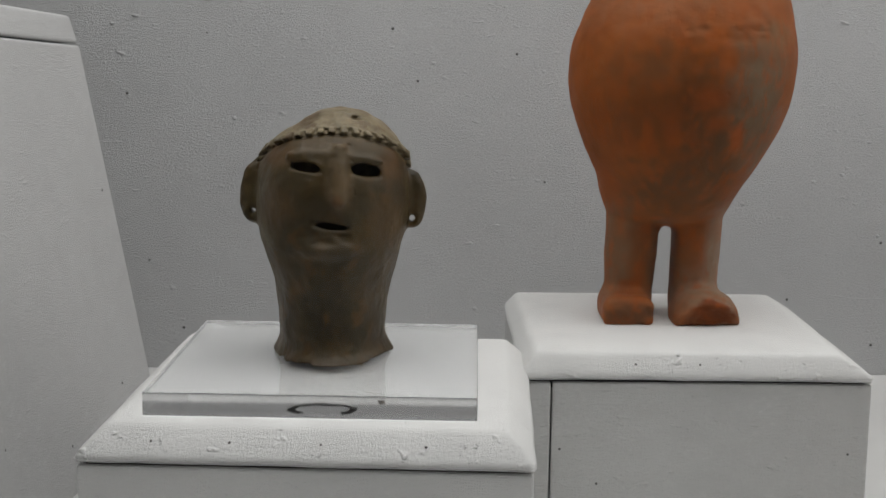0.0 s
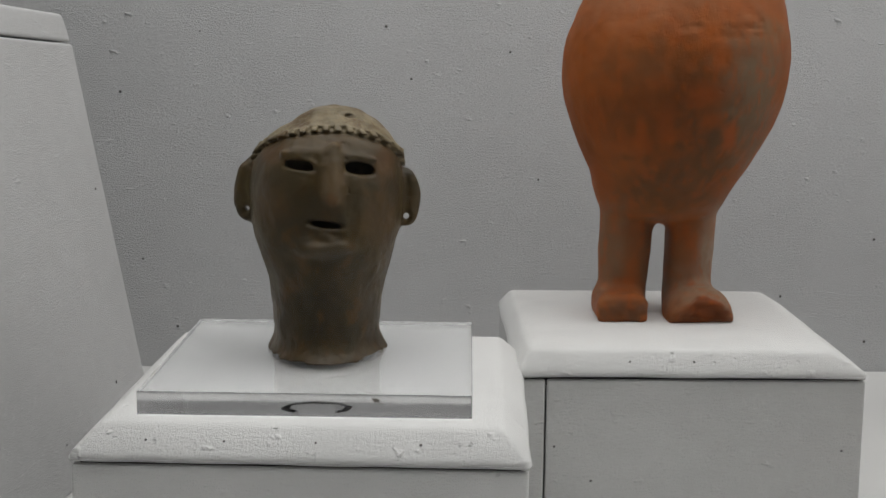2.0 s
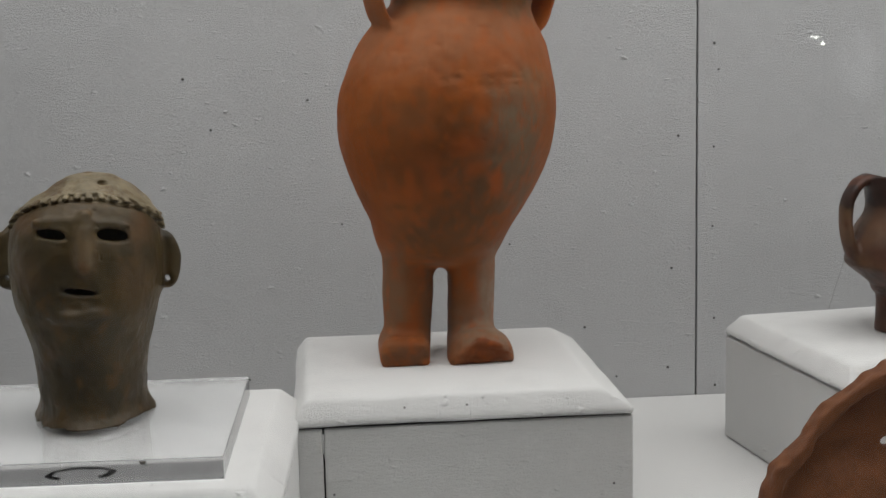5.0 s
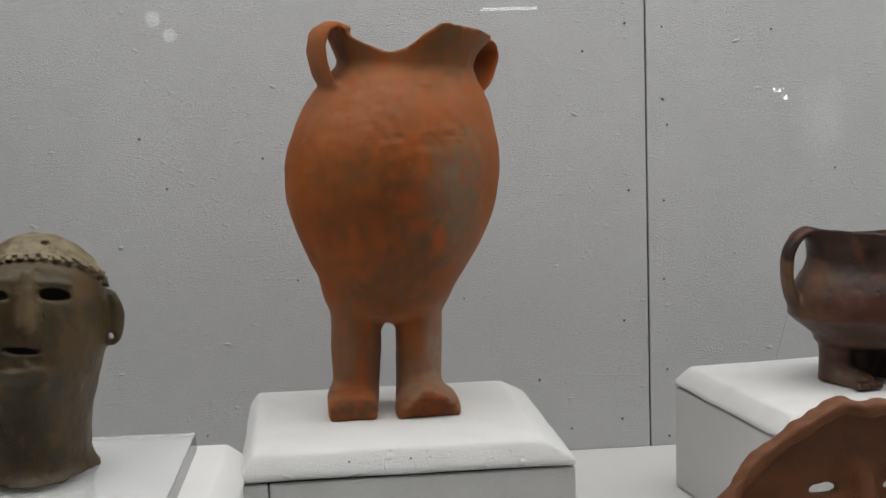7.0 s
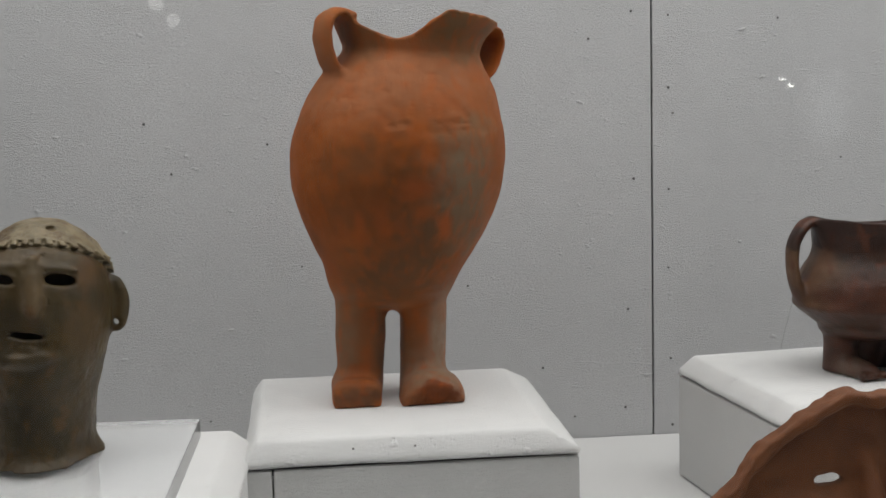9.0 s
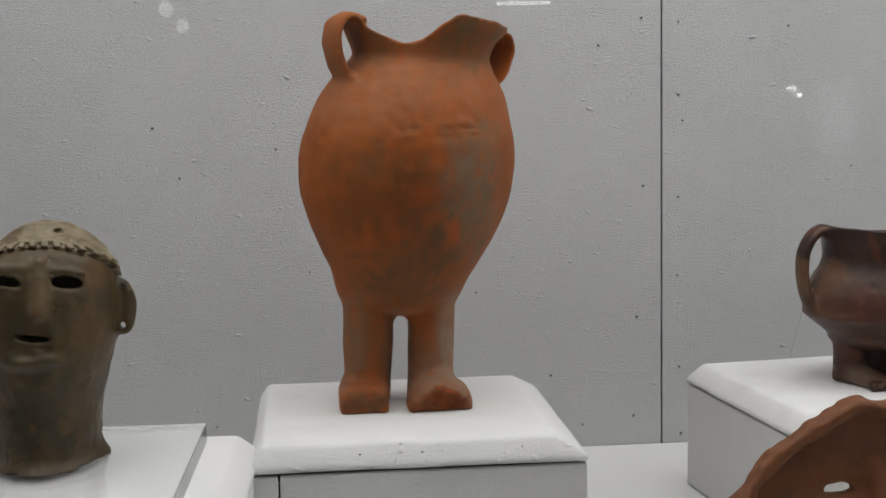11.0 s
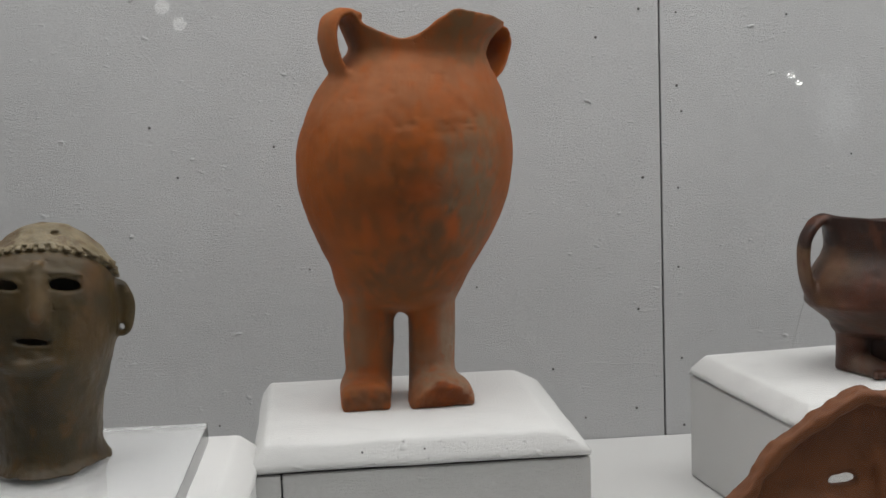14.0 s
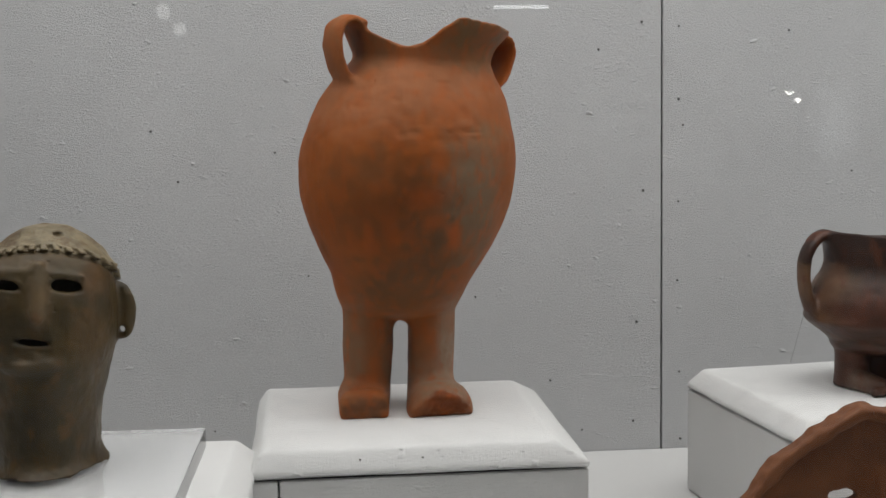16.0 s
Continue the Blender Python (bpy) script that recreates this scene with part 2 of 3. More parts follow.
        bmesh.ops.bevel(bm, geom=bm.edges[:], offset=bevel, segments=segments, affect="EDGES", profile=0.5)
    return bm


def rect(x0, x1, y0, y1, z):
    return [(x0, y0, z), (x1, y0, z), (x1, y1, z), (x0, y1, z)]


def tube(points, radius, sides=8):
    """A round bar along a line of points."""
    bm = bmesh.new()
    rings = []
    pts = [Vector(p) for p in points]
    for i, p in enumerate(pts):
        d = (pts[min(i + 1, len(pts) - 1)] - pts[max(i - 1, 0)]).normalized()
        side = d.orthogonal().normalized()
        up = d.cross(side)
        rings.append([bm.verts.new(p + radius * (math.cos(a) * side + math.sin(a) * up)) for a in (2 * math.pi * k / sides for k in range(sides))])
    for r0, r1 in zip(rings, rings[1:]):
        for k in range(sides):
            bm.faces.new((r0[k], r0[(k + 1) % sides], r1[(k + 1) % sides], r1[k]))
    bm.faces.new(rings[0][::-1])
    bm.faces.new(rings[-1])
    return bm


def disc_head(radius, height):
    """A low domed nail head that points along -y."""
    bm = bmesh.new()
    bmesh.ops.create_uvsphere(bm, u_segments=8, v_segments=5, radius=radius)
    for v in bm.verts:
        v.co.y *= height / radius
    return bm


# implicit clay forms: a field of signed distance, turned into one smooth skin
def soft_min(a, b, k):
    h = np.clip(0.5 + 0.5 * (b - a) / k, 0, 1)
    return b + (a - b) * h - k * h * (1 - h)


def soft_max(a, b, k):
    return -soft_min(-a, -b, k)


def curve(x, xs, ys):
    """A smooth line through the given knots, flat beyond both ends."""
    xs, ys = np.array(xs, float), np.array(ys, float)
    slope = np.gradient(ys, xs)
    fine = np.linspace(xs[0], xs[-1], 400)
    i = np.clip(np.searchsorted(xs, fine) - 1, 0, len(xs) - 2)
    h = xs[i + 1] - xs[i]
    t = (fine - xs[i]) / h
    out = (ys[i] * (1 + 2 * t) * (1 - t) ** 2 + slope[i] * h * t * (1 - t) ** 2
           + ys[i + 1] * t * t * (3 - 2 * t) + slope[i + 1] * h * t * t * (t - 1))
    return np.interp(x, fine, out).astype(np.float32)


def block(X, Y, Z, centre, half, r):
    """A box with rounded edges."""
    q = [np.abs(A - c) - h + r for A, c, h in zip((X, Y, Z), centre, half)]
    return np.sqrt(sum(np.maximum(a, 0) ** 2 for a in q)) + np.minimum(np.maximum(np.maximum(q[0], q[1]), q[2]), 0) - r


def ball(X, Y, Z, centre, half):
    x, y, z = (X - centre[0]) / half[0], (Y - centre[1]) / half[1], (Z - centre[2]) / half[2]
    return (np.sqrt(x * x + y * y + z * z) - 1) * min(half)


def bar(X, Y, Z, a, b, ra, rb, flat=(1, 1, 1)):
    """A round bar from a to b, flattened along the axes by flat."""
    ax, ay, az = (np.array(a) / flat)
    dx, dy, dz = (np.array(b) - np.array(a)) / flat
    px, py, pz = X / flat[0] - ax, Y / flat[1] - ay, Z / flat[2] - az
    h = np.clip((px * dx + py * dy + pz * dz) / (dx * dx + dy * dy + dz * dz), 0, 1)
    return np.sqrt((px - dx * h) ** 2 + (py - dy * h) ** 2 + (pz - dz * h) ** 2) - (ra + (rb - ra) * h)


def bars(X, Y, Z, points, radius, flat=(1, 1, 1)):
    p = [np.array(q, float) for q in points]
    p = [2 * p[0] - p[1], *p, 2 * p[-1] - p[-2]]
    points = [0.5 * (2 * b + (c - a) * t + (2 * a - 5 * b + 4 * c - e) * t * t + (3 * b - a - 3 * c + e) * t ** 3)
              for a, b, c, e in zip(p, p[1:], p[2:], p[3:]) for t in (0, 1 / 3, 2 / 3)] + [p[-2]]
    d = None
    for a, b in zip(points, points[1:]):
        e = bar(X, Y, Z, a, b, radius, radius, flat)
        d = e if d is None else np.minimum(d, e)
    return d


LATTICE = np.random.RandomState(7).uniform(-1, 1, (32, 32, 32))


def rough(X, Y, Z, size, shift=0.0):
    """Smooth random unevenness, from -1 to 1, with lumps of about that size in metres."""
    total = 0
    place = [(A / size + shift + 100) for A in (X, Y, Z)]
    base = [np.floor(A).astype(int) for A in place]
    part_ = [A - b for A, b in zip(place, base)]
    part_ = [t * t * (3 - 2 * t) for t in part_]
    for i in (0, 1):
        for j in (0, 1):
            for k in (0, 1):
                w = (part_[0] if i else 1 - part_[0]) * (part_[1] if j else 1 - part_[1]) * (part_[2] if k else 1 - part_[2])
                total = total + w * LATTICE[(base[0] + i) % 32, (base[1] + j) % 32, (base[2] + k) % 32]
    return total


def skin(field, low, high, step):
    """The zero surface of a field as a mesh of quads (surface nets)."""
    axes = [np.arange(a, b + step, step) for a, b in zip(low, high)]
    X, Y, Z = (A.astype(np.float32) for A in np.meshgrid(*axes, indexing="ij"))
    F = field(X, Y, Z)
    S = F < 0
    n = [k - 1 for k in F.shape]
    corner = [(i, j, k) for i in (0, 1) for j in (0, 1) for k in (0, 1)]

    def at(A, c):
        return A[c[0]:c[0] + n[0], c[1]:c[1] + n[1], c[2]:c[2] + n[2]]

    total = np.zeros((3, *n))
    count = np.zeros(n)
    for a in corner:
        for axis in range(3):
            if a[axis]:
                continue
            b = tuple(v + (1 if q == axis else 0) for q, v in enumerate(a))
            fa, fb = at(F, a), at(F, b)
            cross = at(S, a) != at(S, b)
            t = np.where(cross, fa / np.where(cross, fa - fb, 1), 0)
            for q in range(3):
                total[q] += cross * (a[q] + (t if q == axis else 0))
            count += cross
    live = count > 0
    index = np.full(n, -1)
    index[live] = np.arange(live.sum())
    where = np.argwhere(live)
    verts = (where + (total[:, live] / count[live]).T) * step + np.array(low)
    faces = []
    for axis in range(3):
        u, v = (axis + 1) % 3, (axis + 2) % 3
        head = [slice(None)] * 3
        tail = [slice(None)] * 3
        head[axis], tail[axis] = slice(0, -1), slice(1, None)
        change = S[tuple(head)] != S[tuple(tail)]
        e = np.argwhere(change)
        e = e[(e[:, u] > 0) & (e[:, v] > 0) & (e[:, u] < n[u]) & (e[:, v] < n[v])]
        quad = []
        for du, dv in ((-1, -1), (0, -1), (0, 0), (-1, 0)):
            c = e.copy()
            c[:, u] += du
            c[:, v] += dv
            quad.append(index[c[:, 0], c[:, 1], c[:, 2]])
        quad = np.stack(quad, 1)
        inside = S[e[:, 0], e[:, 1], e[:, 2]]
        quad[~inside] = quad[~inside][:, ::-1]
        faces.append(quad)
    return verts, np.concatenate(faces)


def clay(name, field, low, high, step, material, place, turn=0.0, tilt=0.0, rough=0.0006):
    verts, faces = skin(field, low, high, step)
    me = bpy.data.meshes.new(name)
    me.from_pydata([tuple(v) for v in verts], [], faces.tolist())
    me.validate()
    me.shade_smooth()
    me.materials.append(material)
    ob = new(name, me)
    ob.matrix_world = pose(*place, tilt, 0, turn)
    return ob


# ---- the showcase ----
wall = empty("wall_back", (0, 0, 0))
tagged(wall, "back wall of boards covered in painted grey-white linen", "wall", kind="structure")
part("panel", box(CASE_L, -0.0013, 0.0, 0.018, -0.02, CASE_TOP, 0.0008, 1), CLOTH_WALL, wall)
part("panel", box(0.0013, CASE_R, 0.0, 0.018, -0.02, CASE_TOP, 0.0008, 1), CLOTH_WALL, wall)
part("backing", box(CASE_L, CASE_R, 0.019, 0.04, -0.02, CASE_TOP), DARK_GAP, wall)

floor = mesh_object("floor", box(CASE_L, CASE_R, GLASS_Y + 0.01, -0.0015, -0.02, 0.0), CLOTH_FLOOR)
tagged(floor, "white linen-covered floor of the showcase", "floor", kind="structure")
for name, x0, x1 in (("wall_west", CASE_L - 0.02, CASE_L - 0.001), ("wall_east", CASE_R + 0.001, CASE_R + 0.02)):
    tagged(mesh_object(name, box(x0, x1, GLASS_Y + 0.01, 0.0, -0.02, CASE_TOP), CLOTH_WALL), "white linen-covered end wall of the showcase", "wall", kind="structure")
tagged(mesh_object("ceiling", box(CASE_L, CASE_R, GLASS_Y - 0.02, 0.04, CASE_TOP + 0.002, CASE_TOP + 0.04), CASE_PAINT), "white painted top of the showcase", "ceiling", kind="structure")

glass = empty("window_1", (0, 0, 0))
tagged(glass, "large clear glass front of the showcase", "glass front", kind="structure")
pane = part("pane", box(CASE_L, CASE_R, GLASS_Y - 0.004, GLASS_Y + 0.004, 0.0, CASE_TOP), PANE, glass)
pane.visible_shadow = False
part("bottom_rail", box(CASE_L, CASE_R, GLASS_Y - 0.02, GLASS_Y + 0.008, -0.03, -0.002), CASE_PAINT, glass)

# the dim gallery behind the camera
RX, RY, RZ0, RZ1 = 3.6, -4.25, -1.0, 2.0
tagged(mesh_object("gallery_floor", box(-RX, RX, RY, GLASS_Y, RZ0 - 0.05, RZ0), ROOM_FLOOR), "dark carpeted gallery floor", "floor", kind="structure")
tagged(mesh_object("gallery_ceiling", box(-RX, RX, RY, 0.1, RZ1, RZ1 + 0.05), ROOM_WALL), "grey gallery ceiling", "ceiling", kind="structure")
for name, b in (("gallery_wall_south", (-RX, RX, RY - 0.05, RY)), ("gallery_wall_west", (-RX - 0.05, -RX, RY, 0.1)), ("gallery_wall_east", (RX, RX + 0.05, RY, 0.1))):
    tagged(mesh_object(name, box(*b, RZ0, RZ1), ROOM_WALL), "plain grey gallery wall", "wall", kind="structure")
tagged(mesh_object("gallery_wall_north", box(-RX, RX, GLASS_Y - 0.02, GLASS_Y, RZ0, -0.032), ROOM_WALL), "grey base wall under the showcase", "wall", kind="structure")
tagged(mesh_object("gallery_wall_upper", box(-RX, RX, GLASS_Y - 0.02, GLASS_Y, CASE_TOP + 0.045, RZ1), ROOM_WALL), "grey wall above the showcase", "wall", kind="structure")
for name, x0, x1 in (("gallery_pier_west", -RX, CASE_L - 0.022), ("gallery_pier_east", CASE_R + 0.022, RX)):
    tagged(mesh_object(name, box(x0, x1, GLASS_Y - 0.02, GLASS_Y, -0.03, CASE_TOP + 0.044), ROOM_WALL), "grey pier beside the showcase", "wall", kind="structure")


def wall_lamp(name, label, x, z, bm, glowing):
    """A small lamp on the gallery's far wall: a base plate and a glowing part."""
    ob = empty(name, (x, RY, z))
    tagged(ob, label, "wall lamp")
    part("base_plate", box(-0.008, 0.008, 0.001, 0.030, -0.006, 0.006, 0.001, 1), CASE_PAINT, ob)
    part("bulb", bm, glowing, ob)
    return ob


def globe(radius, y):
    bm = bmesh.new()
    bmesh.ops.create_uvsphere(bm, u_segments=20, v_segments=12, radius=radius, matrix=Matrix.Translation((0, y, 0)))
    return bm


wall_lamp("spot_lamp", "tiny bright spot lamp on the gallery wall", 0.798, 0.460, globe(0.0062, 0.036), ROOM_SPOT)
wall_lamp("spot_lamp", "tiny bright ring lamp on the gallery wall", 0.776, 0.484,
          tube([(0.011 * math.cos(a), 0.036, 0.008 * math.sin(a)) for a in (3.3 + k * 0.28 for k in range(11))], 0.0016), ROOM_SPOT)
wall_lamp("globe_lamp", "soft round globe lamp on the gallery wall", -0.835, 0.705, globe(0.019, 0.045), ROOM_SOFT)
wall_lamp("globe_lamp", "soft round globe lamp on the gallery wall", -0.795, 0.662, globe(0.017, 0.045), ROOM_SOFT)
wall_lamp("tube_lamp", "white fluorescent tube lamp on the gallery wall", 0.066, 0.708, tube([(-0.07, 0.04, 0), (0.07, 0.04, 0)], 0.0045), ROOM_TUBE)
panel_lamp = mesh_object("light_panel", box(0.81, 1.0, RY + 0.001, RY + 0.02, 0.26, 0.54, 0.006), ROOM_DIM)
tagged(panel_lamp, "dim glowing panel on the gallery wall", "light panel")


# ---- plinths ----
def plinth(label, place, turn, width, depth, height, insets=(0.022, 0.022, 0.022, 0.022), cap_height=0.0268, overhang=0.003, seam=False, linen=None):
    """A linen-covered box: side, front and back boards, and a padded cap with sloping edges."""
    ob = empty("plinth", place, turn)
    tagged(ob, label, "plinth", "linen-covered plinths")
    o, t = overhang, 0.025
    w, d = width / 2 - o, depth / 2 - o
    top = height - 0.002
    left = t if seam else 0.0
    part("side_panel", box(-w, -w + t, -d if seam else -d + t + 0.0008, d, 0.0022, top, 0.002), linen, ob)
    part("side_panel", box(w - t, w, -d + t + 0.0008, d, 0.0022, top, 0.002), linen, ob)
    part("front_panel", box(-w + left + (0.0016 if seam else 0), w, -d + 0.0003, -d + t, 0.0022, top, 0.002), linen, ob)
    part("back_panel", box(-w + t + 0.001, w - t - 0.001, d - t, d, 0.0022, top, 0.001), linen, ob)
    part("base_board", box(-w + 0.004, w - 0.004, -d + 0.004, d - 0.004, 0, 0.006), DARK_GAP, ob)
    part("inner_board", box(-w + 0.006, w - 0.006, -d + 0.006, d - 0.006, height - 0.008, height), DARK_GAP, ob)
    w, d, rim = width / 2, depth / 2, 0.005
    west, east, front, back = insets
    bm = bmesh.new()
    levels = [rect(-w + 0.003, w - 0.003, -d + 0.003, d - 0.003, height), rect(-w, w, -d, d, height + rim),
              rect(-w + west, w - east, -d + front, d - back, height + cap_height)]
    rows = [[bm.verts.new(c) for c in level] for level in levels]
    bm.faces.new(rows[0][::-1])
    bm.faces.new(rows[-1])
    for a, b in zip(rows, rows[1:]):
        for k in range(4):
            bm.faces.new((a[k], a[(k + 1) % 4], b[(k + 1) % 4], b[k]))
    bmesh.ops.bevel(bm, geom=bm.edges[:], offset=0.0045, segments=3, affect="EDGES", profile=0.5)
    bmesh.ops.subdivide_edges(bm, edges=[e for e in bm.edges if e.calc_length() > 0.05], cuts=14, use_grid_fill=True)
    for v in bm.verts:
        v.co += 0.0011 * noise.noise_vector(v.co * 22 + Vector(place) * 9) * (0.3 if v.co.z > height + cap_height - 0.002 else 1)
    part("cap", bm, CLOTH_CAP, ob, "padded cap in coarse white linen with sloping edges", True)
    return ob


def tacks(ob, depth, front, height, xs):
    """Small tacks along the front slope of a plinth's cap."""
    for x in xs:
        t = part("tack", disc_head(0.0012, 0.0009), NAIL, ob)
        t.location = (x, -depth / 2 + 0.0005 + front * 0.5, height + 0.0160)
        t.rotation_euler = (-math.atan2(front, 0.0218), 0, 0)


CAP_Z, TOP_Z = 0.130, 0.1570
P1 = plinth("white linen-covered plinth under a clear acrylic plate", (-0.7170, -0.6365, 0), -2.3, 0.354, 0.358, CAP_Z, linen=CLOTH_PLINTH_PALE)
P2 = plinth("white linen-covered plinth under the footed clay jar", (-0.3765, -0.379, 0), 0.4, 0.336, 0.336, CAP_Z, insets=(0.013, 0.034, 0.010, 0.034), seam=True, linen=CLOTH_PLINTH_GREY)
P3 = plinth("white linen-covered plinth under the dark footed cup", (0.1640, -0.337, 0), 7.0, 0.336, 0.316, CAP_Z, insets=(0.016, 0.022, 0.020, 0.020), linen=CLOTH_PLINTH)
tacks(P1, 0.358, 0.022, CAP_Z, (-0.118, -0.058, 0.012, 0.092))
tacks(P2, 0.336, 0.010, CAP_Z, (-0.105, -0.060, 0.001, 0.078, 0.125))

# tall tapering stand at the end of the row
stand = empty("display_stand", (-1.23, -0.45, 0))
tagged(stand, "tall tapering white linen-covered display stand", "display stand")
part("body", frustum([(-0.2, -0.22, 0), (0.235, -0.22, 0), (0.285, 0.2, 0), (-0.2, 0.2, 0)],
                     [(-0.14, -0.16, 0.452), (0.165, -0.16, 0.452), (0.204, 0.2, 0.432), (-0.14, 0.2, 0.432)], 0.003), CLOTH_STAND, stand)
part("cap", frustum([(-0.14, -0.16, 0.454), (0.164, -0.16, 0.454), (0.203, 0.2, 0.434), (-0.14, 0.2, 0.434)],
                    [(-0.13, -0.15, 0.486), (0.155, -0.15, 0.486), (0.195, 0.195, 0.465), (-0.13, 0.195, 0.465)], 0.004), CLOTH_STAND, stand)

# acrylic plate
PLATE_TOP = TOP_Z + 0.0006 + 0.0188
plate = mesh_object("acrylic_plate", box(-0.1310, 0.1310, -0.1325, 0.1325, 0, 0.0186, 0.0003, 1), ACRYLIC)
plate.matrix_world = pose(-0.7195, -0.6405, TOP_Z + 0.0006, 0, 0, -1.6)
plate.visible_shadow = False
tagged(plate, "thick clear acrylic plate lying on the plinth", "acrylic plate")


# ---- the clay pieces ----
def jar_field(X, Y, Z):
    heights = [0.098, 0.106, 0.118, 0.130, 0.146, 0.165, 0.190, 0.220, 0.250, 0.268, 0.285, 0.310, 0.338, 0.358, 0.370, 0.380, 0.395]
    radii = [0.0, 0.032, 0.056, 0.0665, 0.0760, 0.0865, 0.0990, 0.1105, 0.1160, 0.1165, 0.1152, 0.1090, 0.0985, 0.0865, 0.0765, 0.066, 0.050]
    middle = curve(Z, [0.09, 0.125, 0.155, 0.197, 0.256, 0.306, 0.340, 0.37], [-0.0075, -0.0055, -0.0022, 0.0002, 0.0024, 0.0055, 0.0100, 0.0135])
    rho = np.sqrt((X - middle) ** 2 + Y * Y)
    R = curve(Z, heights, radii)
    d = np.maximum((rho - R) * 0.85, np.maximum(0.098 - Z, Z - 0.388))
    hollow = np.maximum((rho - R + 0.008) * 0.85, 0.13 - Z)
    # legs
    leg_l = bar(X, Y, Z, (-0.0445, 0.004, 0.02), (-0.0410, 0.0, 0.13), 0.0262, 0.030, (1, 1.1, 1))
    leg_r = bar(X, Y, Z, (0.0235, 0.004, 0.02), (0.0225, 0.0, 0.13), 0.0262, 0.030, (1, 1.1, 1))
    d = soft_min(d, np.maximum(np.minimum(leg_l, leg_r), -Z), 0.022)
    # feet, both broken off in front: a blunt block and a round stump
    chipped = 0.0014 * rough(X, Y, Z, 0.011) + 0.0010 * rough(X, Y, Z, 0.005, 0.2)
    foot_l = block(X, Y, Z, (-0.0505, -0.0255, 0.0125), (0.0268, 0.0365, 0.0175), 0.0135)
    foot_l = soft_max(foot_l, -0.0565 - Y - (Z - 0.008) * 0.35, 0.004)
    foot_l = soft_max(foot_l, -bars(X, Y, Z, [(-0.072, -0.0600, 0.020), (-0.052, -0.0632, 0.0215), (-0.034, -0.0618, 0.0200), (-0.029, -0.0585, 0.008)], 0.0022), 0.003)
    foot_r = ball(X, Y, Z, (0.0290, -0.031, 0.004), (0.0375, 0.048, 0.0330))
    slope = -0.064 - Y + X * 0.10 - (Z - 0.012) * 0.55
    foot_r = soft_max(foot_r, slope, 0.003)
    ring = np.sqrt(((X - 0.033) / 0.020) ** 2 + ((Z - 0.011) / 0.010) ** 2)
    foot_r = soft_max(foot_r, np.where(np.abs(ring - 0.62) < 0.16, slope + 0.0016, slope - 0.0004), 0.0015)
    d = soft_min(d, np.minimum(foot_l, foot_r) + chipped * np.clip((-Y - 0.040) * 90, 0, 1), 0.012)
    # the slot between the legs
    centre = -0.0072 + 0.10 * np.clip(Z - 0.065, -0.065, 0)
    gap = np.maximum(np.abs(X - centre) - 0.0082, Z - 0.0885)
    gap = soft_min(gap, np.sqrt((X + 0.0070) ** 2 + (Z - 0.0885) ** 2) - 0.0080, 0.002)
    d = soft_max(d, -gap, 0.006)
    d = soft_max(d, -Z, 0.003)
    # flaring neck, broken away in a wide notch
    nx = X - 0.023
    nr = np.sqrt(nx * nx + Y * Y)
    side = np.clip((nx + 0.02) / 0.08, 0, 1)
    narrow = curve(Z, [0.360, 0.372, 0.385, 0.405, 0.428], [0.069, 0.069, 0.072, 0.079, 0.088])
    wide = curve(Z, [0.360, 0.372, 0.385, 0.405, 0.428], [0.068, 0.067, 0.071, 0.088, 0.101])
    N = narrow + (wide - narrow) * side
    neck = np.abs(nr - N) * 0.9 - 0.0042
    cut = np.interp(X, [-0.080, -0.0587, -0.0447, -0.0305, -0.0133, 0.0018, 0.0157, 0.0333, 0.0515, 0.056, 0.0783, 0.1126, 0.12],
                    [0.424, 0.4225, 0.413, 0.403, 0.3938, 0.390, 0.393, 0.4045, 0.4165, 0.4178, 0.4140, 0.4055, 0.404])
    cut = cut + 0.0012 * rough(X, Y, 0 * Z, 0.009) - 0.010 * np.clip(Y / 0.03, 0, 1) * (X < 0.06)
    neck = np.maximum(np.maximum(neck, Z - cut), 0.362 - Z)
    d = soft_min(d, neck, 0.007)
    bore = np.maximum(nr - N + 0.0042, 0.36 - Z)
    d = np.maximum(d, -np.minimum(hollow, bore))
    # broad strap handles
    for angle, line, radius, broad in ((25, [(-0.078, 0, 0.4155), (-0.092, 0, 0.4190), (-0.1025, 0, 0.4130), (-0.1070, 0, 0.400), (-0.1065, 0, 0.385), (-0.1025, 0, 0.370), (-0.0930, 0, 0.352)], 0.0056, 3.9),
                                       (36, [(0.086, 0, 0.4000), (0.103, 0, 0.4020), (0.114, 0, 0.394), (0.116, 0, 0.380), (0.108, 0, 0.362), (0.086, 0, 0.340)], 0.0046, 5.0)):
        c, q = math.cos(radians(angle)), math.sin(radians(angle))
        U, V = nx * c + Y * q, -nx * q + Y * c
        d = soft_min(d, bars(U, V, Z, line, radius, (1, broad, 1)), 0.006)
    # scars, dents and trowel marks in the shoulder
    for x, z, wx, wz, deep in ((0.062, 0.3020, 0.010, 0.0013, 0.0012), (0.040, 0.3025, 0.006, 0.0012, 0.0010), (0.003, 0.3035, 0.005, 0.0019, 0.0015), (-0.010, 0.3010, 0.004, 0.0016, 0.0011), (-0.014, 0.336, 0.004, 0.002, 0.0011),
                               (0.056, 0.309, 0.014, 0.003, -0.0009), (0.035, 0.352, 0.006, 0.002, 0.001), (0.070, 0.3085, 0.004, 0.0018, 0.0010), (0.066, 0.2955, 0.005, 0.0012, 0.0008), (-0.055, 0.331, 0.005, 0.002, 0.0008),
